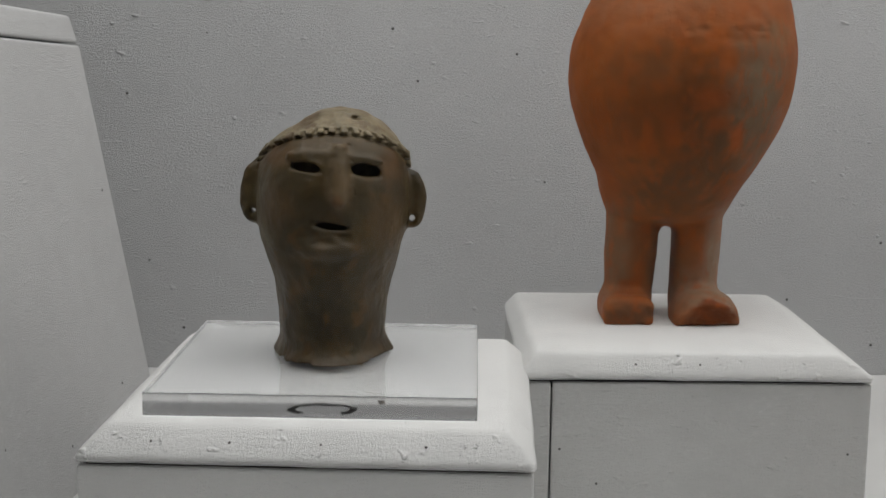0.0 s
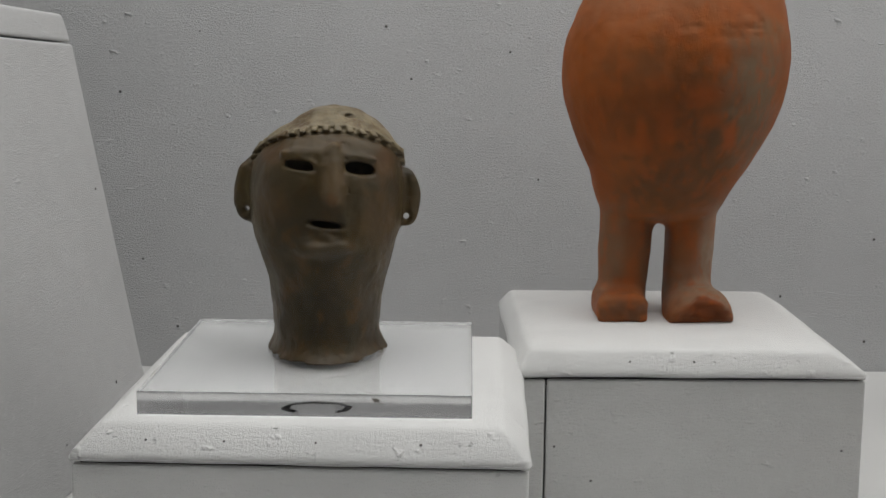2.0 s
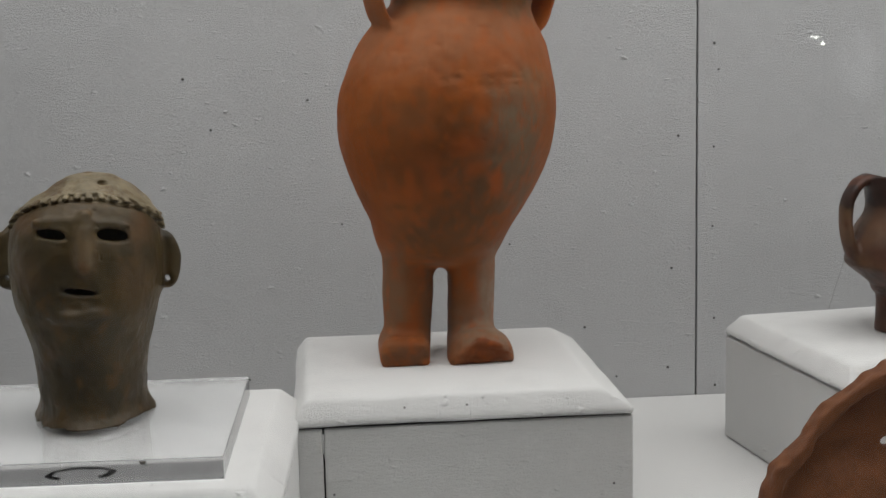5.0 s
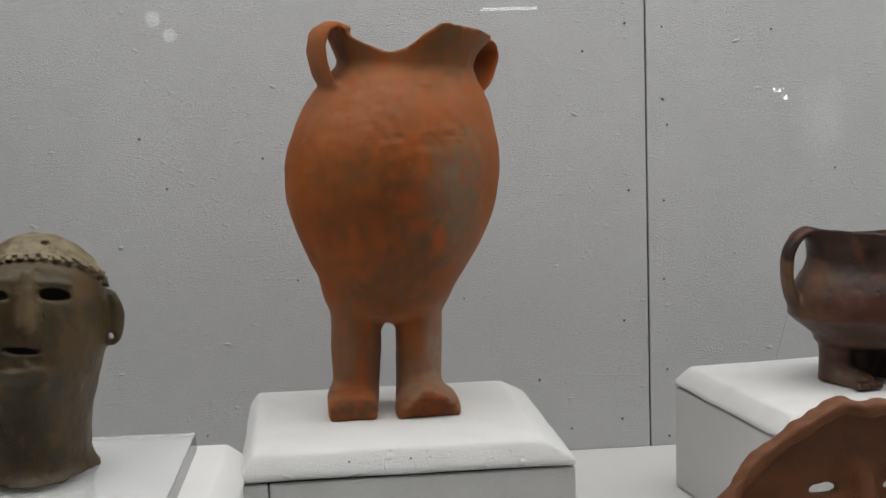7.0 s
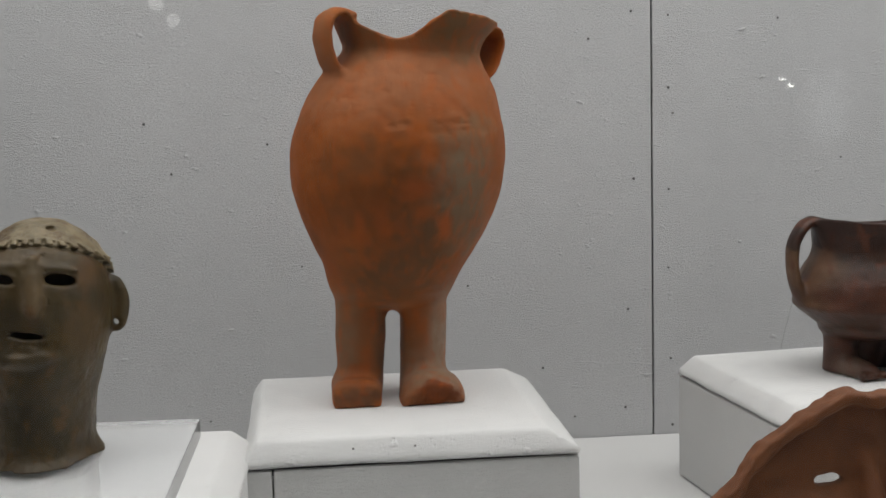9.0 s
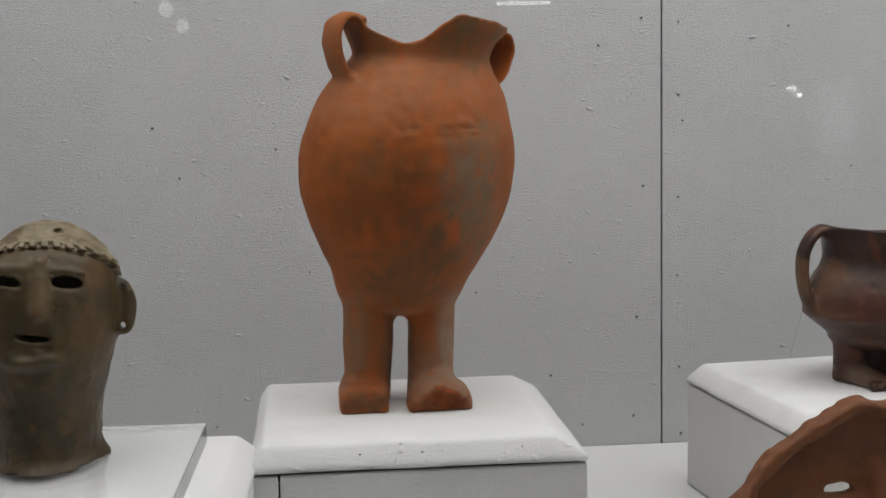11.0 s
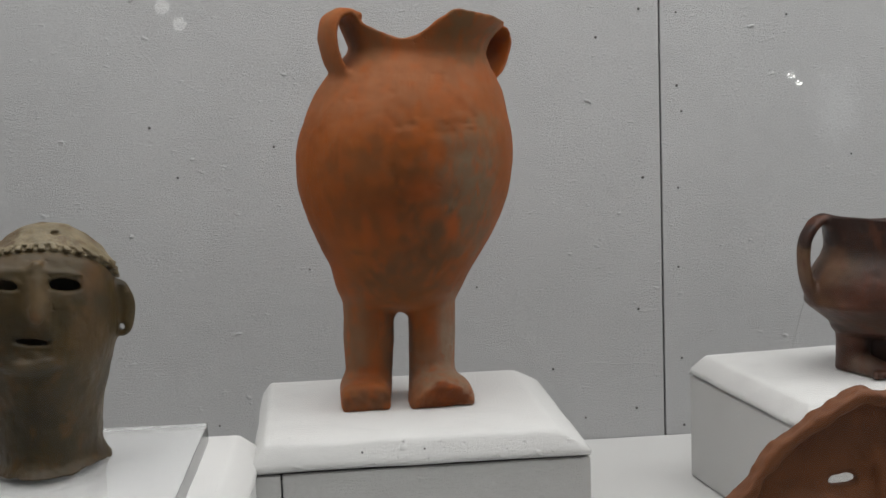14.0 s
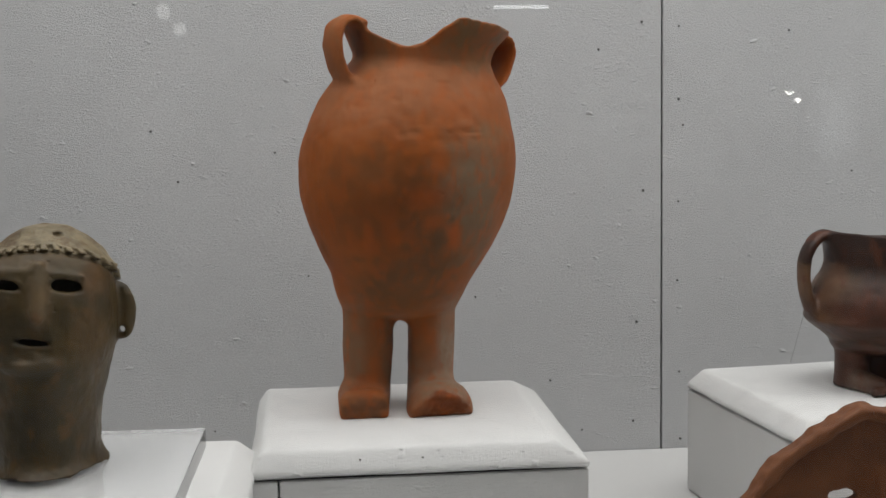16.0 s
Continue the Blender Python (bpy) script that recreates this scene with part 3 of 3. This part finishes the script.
                               (0.028, 0.370, 0.006, 0.0015, 0.0009), (-0.006, 0.2955, 0.012, 0.003, -0.0005), (0.030, 0.295, 0.020, 0.004, 0.0006)):
        d = d + deep * np.exp(-(((X - x) / wx) ** 2 + ((Z - z) / wz) ** 2)) * (Y < 0)
    return d + 0.0008 * rough(X, Y, Z, 0.034) + 0.0004 * rough(X, Y, Z, 0.012, 0.4) + 0.0002 * rough(X, Y, Z, 0.005, 0.7)


JAR_CLAY = fired_clay("orange_fired_clay", (0.43, 0.118, 0.022), (0.30, 0.088, 0.022), (0.47, 0.105, 0.014), 9.0,
                      # paler shoulder: its highlight from above is put into the colour
                      [((0.0, -0.07, 0.350), (0.12, 0.10, 0.050, 0.45), (0.39, 0.165, 0.080), 0.75),
                       ((0.004, -0.115, 0.222), (0.062, 0.06, 0.062, 0.6), (0.115, 0.040, 0.012), 0.88),
                       ((-0.045, -0.09, 0.265), (0.035, 0.05, 0.022, 0.6), (0.23, 0.110, 0.050), 0.6),
                       ((-0.055, -0.095, 0.225), (0.030, 0.05, 0.045, 0.5), (0.24, 0.078, 0.024), 0.6),
                       # shade under the overhanging belly, painted into the clay colour
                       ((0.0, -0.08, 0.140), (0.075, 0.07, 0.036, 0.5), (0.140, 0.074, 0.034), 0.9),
                       ((0.040, -0.10, 0.205), (0.040, 0.05, 0.045, 0.6), (0.115, 0.074, 0.040), 0.85),
                       ((0.066, -0.095, 0.252), (0.036, 0.06, 0.046, 0.55), (0.215, 0.170, 0.112), 0.92),
                       ((0.072, -0.080, 0.195), (0.026, 0.05, 0.040, 0.4), (0.215, 0.155, 0.095), 0.85),
                       ((0.108, -0.04, 0.215), (0.016, 0.06, 0.055, 0.5), (0.36, 0.125, 0.040), 0.8),
                       ((-0.043, -0.01, 0.065), (0.034, 0.08, 0.048, 0.5), (0.215, 0.120, 0.064), 0.8),
                       ((0.026, -0.01, 0.065), (0.034, 0.08, 0.048, 0.5), (0.225, 0.130, 0.072), 0.8),
                       ((0.050, -0.02, 0.045), (0.026, 0.08, 0.065, 0.6), (0.37, 0.280, 0.205), 0.97),
                       ((0.018, -0.05, 0.028), (0.030, 0.05, 0.022, 0.6), (0.30, 0.210, 0.140), 0.8),
                       ((-0.062, -0.02, 0.055), (0.020, 0.06, 0.050, 0.6), (0.25, 0.160, 0.095), 0.85),
                       # painted shade on the left leg's inner side, next to the slot
                       ((-0.022, -0.03, 0.055), (0.010, 0.06, 0.045, 0.5), (0.16, 0.105, 0.068), 0.85),
                       ((-0.038, -0.03, 0.065), (0.010, 0.05, 0.040, 0.5), (0.24, 0.080, 0.026), 0.7),
                       ((0.020, -0.03, 0.085), (0.010, 0.05, 0.034, 0.5), (0.32, 0.090, 0.022), 0.75),
                       ((0.0437, -0.095, 0.1965), (0.0075, 0.03, 0.014, 0.45), (0.44, 0.105, 0.020), 0.9),
                       ((0.016, -0.11, 0.238), (0.018, 0.03, 0.012, 0.6), (0.33, 0.075, 0.014), 0.8),
                       ((0.023, -0.11, 0.213), (0.010, 0.03, 0.008, 0.6), (0.36, 0.088, 0.016), 0.8),
                       ((0.030, -0.11, 0.275), (0.009, 0.03, 0.012, 0.3), (0.42, 0.115, 0.026), 0.7),
                       ((-0.022, -0.11, 0.205), (0.008, 0.03, 0.024, 0.35), (0.34, 0.080, 0.014), 0.7),
                       ((-0.044, -0.10, 0.190), (0.006, 0.03, 0.022, 0.35), (0.40, 0.095, 0.016), 0.7),
                       ((-0.090, -0.05, 0.150), (0.020, 0.06, 0.018, 0.4), (0.40, 0.098, 0.020), 0.8),
                       ((0.045, -0.09, 0.135), (0.012, 0.04, 0.007, 0.3), (0.36, 0.105, 0.030), 0.6),
                       ((0.075, -0.07, 0.300), (0.020, 0.04, 0.012, 0.5), (0.27, 0.170, 0.095), 0.6),
                       ((0.052, -0.09, 0.325), (0.034, 0.05, 0.014, 0.4), (0.42, 0.130, 0.042), 0.55),
                       # neck pieces darkened in colour for the shade on their down-facing flare
                       ((0.072, -0.06, 0.400), (0.046, 0.09, 0.030, 0.3), (0.190, 0.122, 0.062), 0.95),
                       ((-0.032, -0.06, 0.398), (0.030, 0.05, 0.028, 0.3), (0.230, 0.108, 0.050), 0.85),
                       ((-0.085, -0.05, 0.400), (0.022, 0.05, 0.040, 0.4), (0.29, 0.125, 0.055), 0.8),
                       ((-0.050, -0.050, 0.034), (0.026, 0.03, 0.012, 0.25), (0.30, 0.090, 0.028), 0.85),
                       ((-0.050, -0.068, 0.008), (0.030, 0.020, 0.017, 0.2), (0.185, 0.085, 0.044), 0.95),
                       ((0.034, -0.072, 0.008), (0.034, 0.026, 0.020, 0.12), (0.190, 0.050, 0.017), 0.97)],
                      gloss=0.10, relief=1.0, mottled=0.24, flecked=0.30, tone=0.83, veil=0.08, scuffed=0.50)
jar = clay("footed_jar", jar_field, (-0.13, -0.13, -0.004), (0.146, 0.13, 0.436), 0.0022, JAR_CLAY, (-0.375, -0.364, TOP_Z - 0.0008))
tagged(jar, "orange fired-clay jar on two human feet, neck broken", "clay jar")


def head_field(X, Y, Z):
    prof_z = [0.0, 0.006, 0.030, 0.058, 0.083, 0.108, 0.132, 0.157, 0.170, 0.184, 0.195, 0.203, 0.208, 0.2105]
    prof_r = [0.0520, 0.0484, 0.0468, 0.0494, 0.0565, 0.0635, 0.0650, 0.0628, 0.0585, 0.0485, 0.0355, 0.0240, 0.0140, 0.000]
    R = curve(Z, prof_z, prof_r)
    deep = curve(Z, [0.0, 0.05, 0.10, 0.15, 0.21], [1.50, 1.40, 1.16, 1.05, 1.08])
    lean = 0.006 * np.clip((Z - 0.160) / 0.04, 0, 1)
    rho = np.sqrt((X - lean) ** 2 + (Y / np.where(Y < 0, deep, 1.0)) ** 2)
    outer = np.maximum((rho - R) * 0.75, np.maximum(Z - 0.2078, -Z))
    inner = np.maximum((rho - R + 0.006) * 0.75, Z - 0.198)
    d = outer
    angle = np.arctan2(X, -Y)
    # brow, long nose, lips and chin
    d = soft_min(d, bar(X, Y, Z, (0.0095, -0.0590, 0.179), (0.0088, -0.0722, 0.139), 0.0026, 0.0042), 0.011)
    d = soft_min(d, bar(X, Y, Z, (-0.032, -0.0510, 0.1735), (0.004, -0.0570, 0.1745), 0.0016, 0.0016), 0.006)
    d = soft_min(d, bar(X, Y, Z, (0.016, -0.0565, 0.1730), (0.044, -0.0460, 0.1680), 0.0014, 0.0014), 0.006)
    d = soft_min(d, ball(X, Y, Z, (0.0010, -0.067, 0.0985), (0.0175, 0.0085, 0.0070)), 0.006)
    d = soft_max(d, -ball(X, Y, Z, (-0.002, -0.078, 0.1035), (0.0090, 0.0045, 0.0022)), 0.004)
    d = soft_min(d, bar(X, Y, Z, (-0.010, -0.0685, 0.1145), (0.019, -0.0670, 0.1110), 0.0008, 0.0008), 0.004)
    d = soft_min(d, bar(X, Y, Z, (-0.008, -0.0680, 0.1225), (0.019, -0.0670, 0.1190), 0.0008, 0.0008), 0.004)
    # capped hair, its lower edge a row of small teeth
    lift = 0.167 - 0.56 * np.minimum(Y, 0.02)
    tooth = np.clip((np.sin(angle * 29 + 0.5 * rough(X, Y, Z, 0.02)) + 0.15) * 0.004, -0.003, 0.003)
    band = soft_max(np.maximum(outer - 0.0042, np.maximum(lift - 0.001 - Z, Z - lift - 0.0065)), -tooth, 0.001)
    cap = np.maximum(outer - 0.0022, lift + 0.0050 - Z)
    d = np.minimum(d, soft_min(cap, band, 0.001))
    groove = np.maximum(np.abs(Z - lift + 0.0022) - 0.0016, np.abs(outer) - 0.0016)
    d = np.maximum(d, -groove)
    d = d + 0.0016 * rough(X, Y, Z, 0.012, 0.6) * (Z > lift + 0.006)
    d = soft_max(d, -ball(X, Y, Z, (0.0205, -0.024, 0.2020), (0.0048, 0.004, 0.0022)), 0.001)
    # flat ears, their lobes coiled round a hole
    for s, zc in ((-1, 0.138), (1, 0.1325)):
        ear = ball(X, Y, Z, (s * 0.0660, 0.003, zc - 0.0025), (0.0140, 0.0075, 0.0255))
        ear = soft_max(ear, -ball(X, Y, Z, (s * 0.0690, -0.0070, zc + 0.006), (0.0060, 0.0045, 0.0120)), 0.003)
        ring = np.sqrt((np.sqrt((X - s * 0.0678) ** 2 + (Z - zc + 0.0172) ** 2) - 0.0062) ** 2 + (Y + 0.001) ** 2) - 0.0030
        ear = soft_min(ear, ring, 0.002)
        hole = np.sqrt((X - s * 0.0678) ** 2 + (Z - zc + 0.0172) ** 2) - 0.0031
        d = soft_min(d, np.maximum(ear, -hole), 0.003)
    # cut-out eyes and mouth
    for cx, cz, wide, tall, fall in ((-0.0183, 0.1645, 0.0130, 0.0043, -0.06), (0.0305, 0.1612, 0.0108, 0.0044, -0.17), (0.0050, 0.1168, 0.0106, 0.0021, -0.12)):
        x, z = (X - cx) / wide, (Z - cz - fall * (X - cx)) / tall
        z = z + np.where(z < 0, 0.25 * x * x, 0)
        slit = ((np.abs(x) ** 2.2 + np.abs(z) ** 2.2) ** (1 / 2.2) - 1) * tall
        d = soft_max(d, -np.maximum(slit, Y + 0.02), 0.0015)
    d = np.maximum(d, -inner)
    d = np.maximum(d, 0.0012 + 0.0012 * rough(X, Y, 0 * Z, 0.009) - Z)
    return d + 0.0009 * rough(X, Y, Z, 0.024) + 0.0004 * rough(X, Y, Z, 0.010, 0.3) + 0.0003 * rough(X, Y, Z, 0.004, 0.8)


HEAD_CLAY = fired_clay("brown_fired_clay", (0.112, 0.072, 0.020), (0.056, 0.038, 0.012), (0.155, 0.080, 0.020), 16.0,
                       # nose and chin highlights and the mouth's shade are put into these colours
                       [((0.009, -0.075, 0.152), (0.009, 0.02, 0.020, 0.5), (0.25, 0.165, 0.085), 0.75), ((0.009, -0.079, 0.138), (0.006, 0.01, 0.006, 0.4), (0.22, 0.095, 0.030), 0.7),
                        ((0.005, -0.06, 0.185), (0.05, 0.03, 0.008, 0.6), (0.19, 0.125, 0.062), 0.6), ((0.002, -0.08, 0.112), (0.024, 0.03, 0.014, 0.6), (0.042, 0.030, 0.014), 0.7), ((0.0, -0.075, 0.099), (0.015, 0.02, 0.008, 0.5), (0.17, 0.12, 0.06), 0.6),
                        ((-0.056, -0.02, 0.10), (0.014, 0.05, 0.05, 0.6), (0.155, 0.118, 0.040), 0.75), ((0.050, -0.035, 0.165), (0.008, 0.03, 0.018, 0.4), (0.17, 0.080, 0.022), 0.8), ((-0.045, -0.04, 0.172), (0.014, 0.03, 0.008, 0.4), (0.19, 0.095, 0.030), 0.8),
                        # shade below the chin painted on the neck; broken lower edge paler
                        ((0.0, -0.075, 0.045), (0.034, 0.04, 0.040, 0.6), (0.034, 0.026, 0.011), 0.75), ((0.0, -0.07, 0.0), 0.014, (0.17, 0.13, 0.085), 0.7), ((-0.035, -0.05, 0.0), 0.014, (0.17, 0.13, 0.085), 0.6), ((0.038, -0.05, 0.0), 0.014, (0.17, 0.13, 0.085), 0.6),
                        ((-0.04, -0.045, 0.13), 0.022, (0.16, 0.088, 0.03), 0.7), ((0.045, -0.045, 0.12), 0.022, (0.15, 0.085, 0.03), 0.7)], rough=0.40, gloss=0.36, relief=1.3, mottled=0.50, tone=0.72, veil=0.12, scuffed=0.36, above=((0, 0.56, 1), 0.1668, (0.35, 0.28, 0.165)))
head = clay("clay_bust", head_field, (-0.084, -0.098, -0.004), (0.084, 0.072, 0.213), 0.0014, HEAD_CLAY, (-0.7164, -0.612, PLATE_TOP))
head.scale = (1.0175,) * 3

ring = mesh_object("mounting_ring", tube([(0.0265 * math.cos(a) + 0.0012 * math.sin(5 * a), 0.024 * math.sin(a) + 0.0014 * math.cos(7 * a), 0.0006 * math.sin(3 * a)) for a in (radians(-52 + 7 * k) for k in range(41))], 0.0036, 8), DARK_GAP)
ring.matrix_world = pose(-0.7190, -0.635, PLATE_TOP + 0.0002)
ring.scale = (1, 1, 0.35)
tagged(ring, "ring of black mounting wax under the clay bust", "mounting ring")
tagged(head, "hollow dark brown fired-clay bust with toothed cap", "clay bust")


def cup_field(X, Y, Z):
    rho = np.sqrt(X * X + Y * Y)
    R = curve(Z, [0.034, 0.044, 0.056, 0.068, 0.078, 0.090, 0.105, 0.120, 0.134, 0.142, 0.155, 0.186],
              [0.0, 0.048, 0.061, 0.076, 0.0855, 0.0860, 0.0830, 0.0765, 0.0680, 0.0655, 0.0660, 0.0700])
    d = np.maximum((rho - R) * 0.8, np.maximum(0.034 - Z, Z - 0.1768 - 0.4 * X * X + 0.22 * np.maximum(Y, 0) - 0.0008 * np.sin(X * 90)))
    d = d - 0.0012 * np.exp(-((Z - 0.080) / 0.003) ** 2)
    for s in (-1, 1):
        leg = bar(X, Y, Z, (s * 0.036, 0.008, 0.005), (s * 0.034, 0.0, 0.06), 0.0165, 0.0215)
        foot = bar(X, Y, Z, (s * 0.034, -0.004, 0.008), (s * 0.026, -0.046, 0.004), 0.017, 0.013)
        for k in range(4):
            foot = soft_min(foot, ball(X, Y, Z, (s * 0.026 - 0.012 + k * 0.008, -0.057, 0.005), (0.0045, 0.007, 0.0055)), 0.002)
        d = soft_min(d, soft_min(leg, foot, 0.010), 0.012)
    # added block behind the legs, only to keep the gap between them dark
    d = soft_min(d, bar(X, Y, Z, (0, 0.026, 0.005), (0, 0.024, 0.06), 0.027, 0.030), 0.01)
    d = soft_max(d, -Z, 0.002)
    d = np.maximum(d, -np.maximum((rho - R + 0.007) * 0.8, 0.06 - Z))
    for s in (-1, 1):
        h = bars(X, Y, Z, [(s * 0.066, 0, 0.171), (s * 0.074, 0, 0.175), (s * 0.086, 0, 0.168), (s * 0.095, 0, 0.152), (s * 0.0965, 0, 0.132), (s * 0.0940, 0, 0.112), (s * 0.0880, 0, 0.092), (s * 0.080, 0, 0.082)], 0.0060, (1, 2.0, 1))
        d = soft_min(d, h, 0.007)
    return d + 0.0008 * rough(X, Y, Z, 0.020) + 0.0004 * rough(X, Y, Z, 0.007, 0.3)


CUP_CLAY = fired_clay("dark_red_burnished_clay", (0.115, 0.042, 0.022), (0.040, 0.022, 0.014), (0.17, 0.055, 0.026), 15.0,
                      [((-0.098, 0, 0.14), (0.012, 0.03, 0.03, 0.5), (0.21, 0.125, 0.062), 0.8), ((-0.066, -0.03, 0.118), (0.016, 0.03, 0.016, 0.5), (0.20, 0.125, 0.070), 0.75), ((-0.082, -0.02, 0.084), (0.012, 0.03, 0.008, 0.5), (0.23, 0.105, 0.042), 0.7),
                       ((-0.045, -0.05, 0.14), (0.016, 0.04, 0.006, 0.5), (0.024, 0.012, 0.008), 0.8), ((-0.045, -0.045, 0.060), (0.03, 0.04, 0.012, 0.5), (0.10, 0.062, 0.038), 0.7), ((-0.050, -0.06, 0.10), (0.03, 0.03, 0.02, 0.6), (0.15, 0.042, 0.022), 0.6),
                       ((-0.075, 0, 0.12), 0.03, (0.30, 0.16, 0.09), 0.8), ((-0.04, -0.03, 0.01), 0.02, (0.25, 0.17, 0.12), 0.8)], rough=0.42, gloss=0.34, relief=1.0, tone=0.68, veil=0.12, above=((0, 0, 1), 0.146, (0.040, 0.018, 0.013)))
cup = clay("footed_cup", cup_field, (-0.112, -0.095, -0.004), (0.112, 0.095, 0.192), 0.0022, CUP_CLAY, (0.169, -0.345, TOP_Z + 0.0008), 6.0)
tagged(cup, "dark red burnished clay cup with handles and feet", "clay cup")

thread = mesh_object("nylon_thread", tube([(0.0825, -0.366, 0.277), (0.086, -0.33, 0.252), (0.1135, -0.200, 0.1575)], 0.0004, 6), THREAD)
tagged(thread, "thin clear nylon thread tying the cup down", "thread")


def mask_field(X, Y, Z):
    """A shell of a face: a broken rim stands forward of a hollow brow, cheeks and nose swell below it."""
    reach = curve(np.degrees(np.arctan2(np.abs(X), Z)), [0, 11, 22, 32, 42, 55, 67, 75, 90, 110, 145, 180],
                  [0.144, 0.1445, 0.1405, 0.1375, 0.1380, 0.1395, 0.1480, 0.1510, 0.152, 0.150, 0.140, 0.132])
    chip = 0.0030 * rough(X, 0 * Y, Z, 0.020) + 0.0018 * rough(X, Y, Z, 0.009, 0.5)
    s = (np.sqrt(X * X + Z * Z) / reach - 1) * 0.14 + chip
    rim = block(s, Y + 0.8 * chip, 0 * Z, (-0.0080, -0.0490, 0), (0.0055, 0.0120, 1), 0.0040)
    below = np.clip((0.078 - Z) / 0.05, 0, 1)
    middle = -0.0400 - 0.014 * below * below * (3 - 2 * below) * np.clip(-s / 0.05, 0, 1)
    face = np.maximum(np.abs(Y - middle) - 0.0058, s + 0.006)
    d = soft_min(rim, face, 0.0030)
    d = soft_min(d, bar(X, Y, Z, (0, -0.044, 0.088), (0, -0.074, 0.035), 0.004, 0.012), 0.014)
    for side in (-1, 1):
        d = soft_min(d, ball(X, Y, Z, (side * 0.062, -0.040, 0.012), (0.048, 0.026, 0.036)), 0.022)
        x = X - side * 0.0315
        d = soft_max(d, -ball(x, Y, Z + 9.0 * x * x, (0, -0.051, 0.0725), (0.0185, 0.0070, 0.0036)), 0.0015)
        d = soft_max(d, -ball(x, Y, Z + 6.0 * x * x, (0, -0.045, 0.0675), (0.0122, 0.06, 0.0042)), 0.0015)
    d = soft_max(d, -ball(X, Y, Z, (0, -0.06, -0.010), (0.024, 0.06, 0.005)), 0.002)
    d = np.maximum(d, -0.098 - Z)
    return d + 0.0008 * rough(X, Y, Z, 0.020) + 0.0004 * rough(X, Y, Z, 0.008, 0.3)


MASK_CLAY = fired_clay("red_brown_fired_clay", (0.26, 0.098, 0.040), (0.17, 0.062, 0.027), (0.29, 0.110, 0.046), 13.0,
                       # paler cheek; darker brow, which deepens the rim's shadow by colour
                       [((-0.05, -0.06, 0.030), (0.05, 0.04, 0.026, 0.6), (0.30, 0.125, 0.055), 0.7), ((0, -0.045, 0.108), (0.09, 0.012, 0.020, 0.5), (0.13, 0.050, 0.024), 0.6)],
                       rough=0.55, gloss=0.2, relief=1.0, flecked=0.4, tone=0.80, veil=0.15)
mask = clay("clay_mask", mask_field, (-0.162, -0.105, -0.105), (0.162, -0.015, 0.156), 0.0018, MASK_CLAY, (-0.016, -0.738, 0.098), 2.0)
tagged(mask, "broken red-brown fired-clay mask with slit eyes", "clay mask")


# ---- nails, lumps and a fold in the wall's linen ----
for x, z in ((-0.028, 0.588), (0.023, 0.582), (0.176, 0.575), (-0.087, 0.552), (0.029, 0.449), (-0.026, 0.361), (0.267, 0.382), (0.025, 0.108),
             (0.027, 0.013), (-0.04, 0.041), (-0.112, 0.031), (0.023, 0.484), (0.023, 0.345), (0.022, 0.236), (-0.684, 0.453), (-0.523, 0.422),
             (-0.258, 0.221), (-0.651, 0.386), (-0.156, 0.102), (-0.035, 0.18), (-0.924, 0.445), (-1.029, 0.366), (-1.005, 0.146), (-0.483, 0.256),
             (-0.614, 0.048), (-0.961, 0.055)):
    nail = part("nail", disc_head(random.uniform(0.0013, 0.0021), 0.001), NAIL, wall)
    nail.location = (x, -0.0004, z)
    pucker = part("pucker", disc_head(random.uniform(0.0022, 0.0032), 0.0007), CLOTH_WALL, wall, smooth=True)
    pucker.location = (x + 0.0006, 0.0002, z - 0.0026)
    pucker.scale = (1.6, 1, 0.6)
slubs = bmesh.new()
for k in range(260):
    x, z = random.uniform(-1.1, 0.45), random.uniform(0.02, 0.66)
    if abs(x) < 0.012:
        continue
    r = random.uniform(0.0011, 0.0018) if k % 4 else random.uniform(0.0019, 0.0030)
    m = Matrix.LocRotScale((x, 0.0002, z), Euler((0, random.uniform(-0.4, 0.4), 0)), (random.choice((1.0, 1.3, 2.2)), random.uniform(0.7, 1.1), 0.8))
    bmesh.ops.create_uvsphere(slubs, u_segments=8, v_segments=5, radius=r, matrix=m)
tagged(part("slubs", slubs, CLOTH_WALL, wall, smooth=True), kind="stuff")
part("fold", tube([(-0.113 + k * 0.0111, 0.0003, 0.108 - k * 0.0007 + 0.0012 * math.sin(k * 1.1)) for k in range(11)], 0.0009, 6), CLOTH_WALL, wall, smooth=True)

for x, z in ((-0.1305, 0.063), (0.1455, 0.060), (-0.0945, 0.029)):
    nail = part("nail", disc_head(0.0013, 0.0009), NAIL, P2)
    nail.location = (x, -0.1650, z)
for x, y, z in ((0.231, 0.174, 0.273), (0.262, 0.112, 0.068), (0.247, -0.045, 0.045), (0.224, -0.183, 0.084), (0.215, -0.171, 0.136)):
    nail = part("nail", disc_head(0.0016, 0.0010), NAIL, stand)
    nail.location = (x, y, z)
    nail.rotation_euler = (0, 0, radians(83))
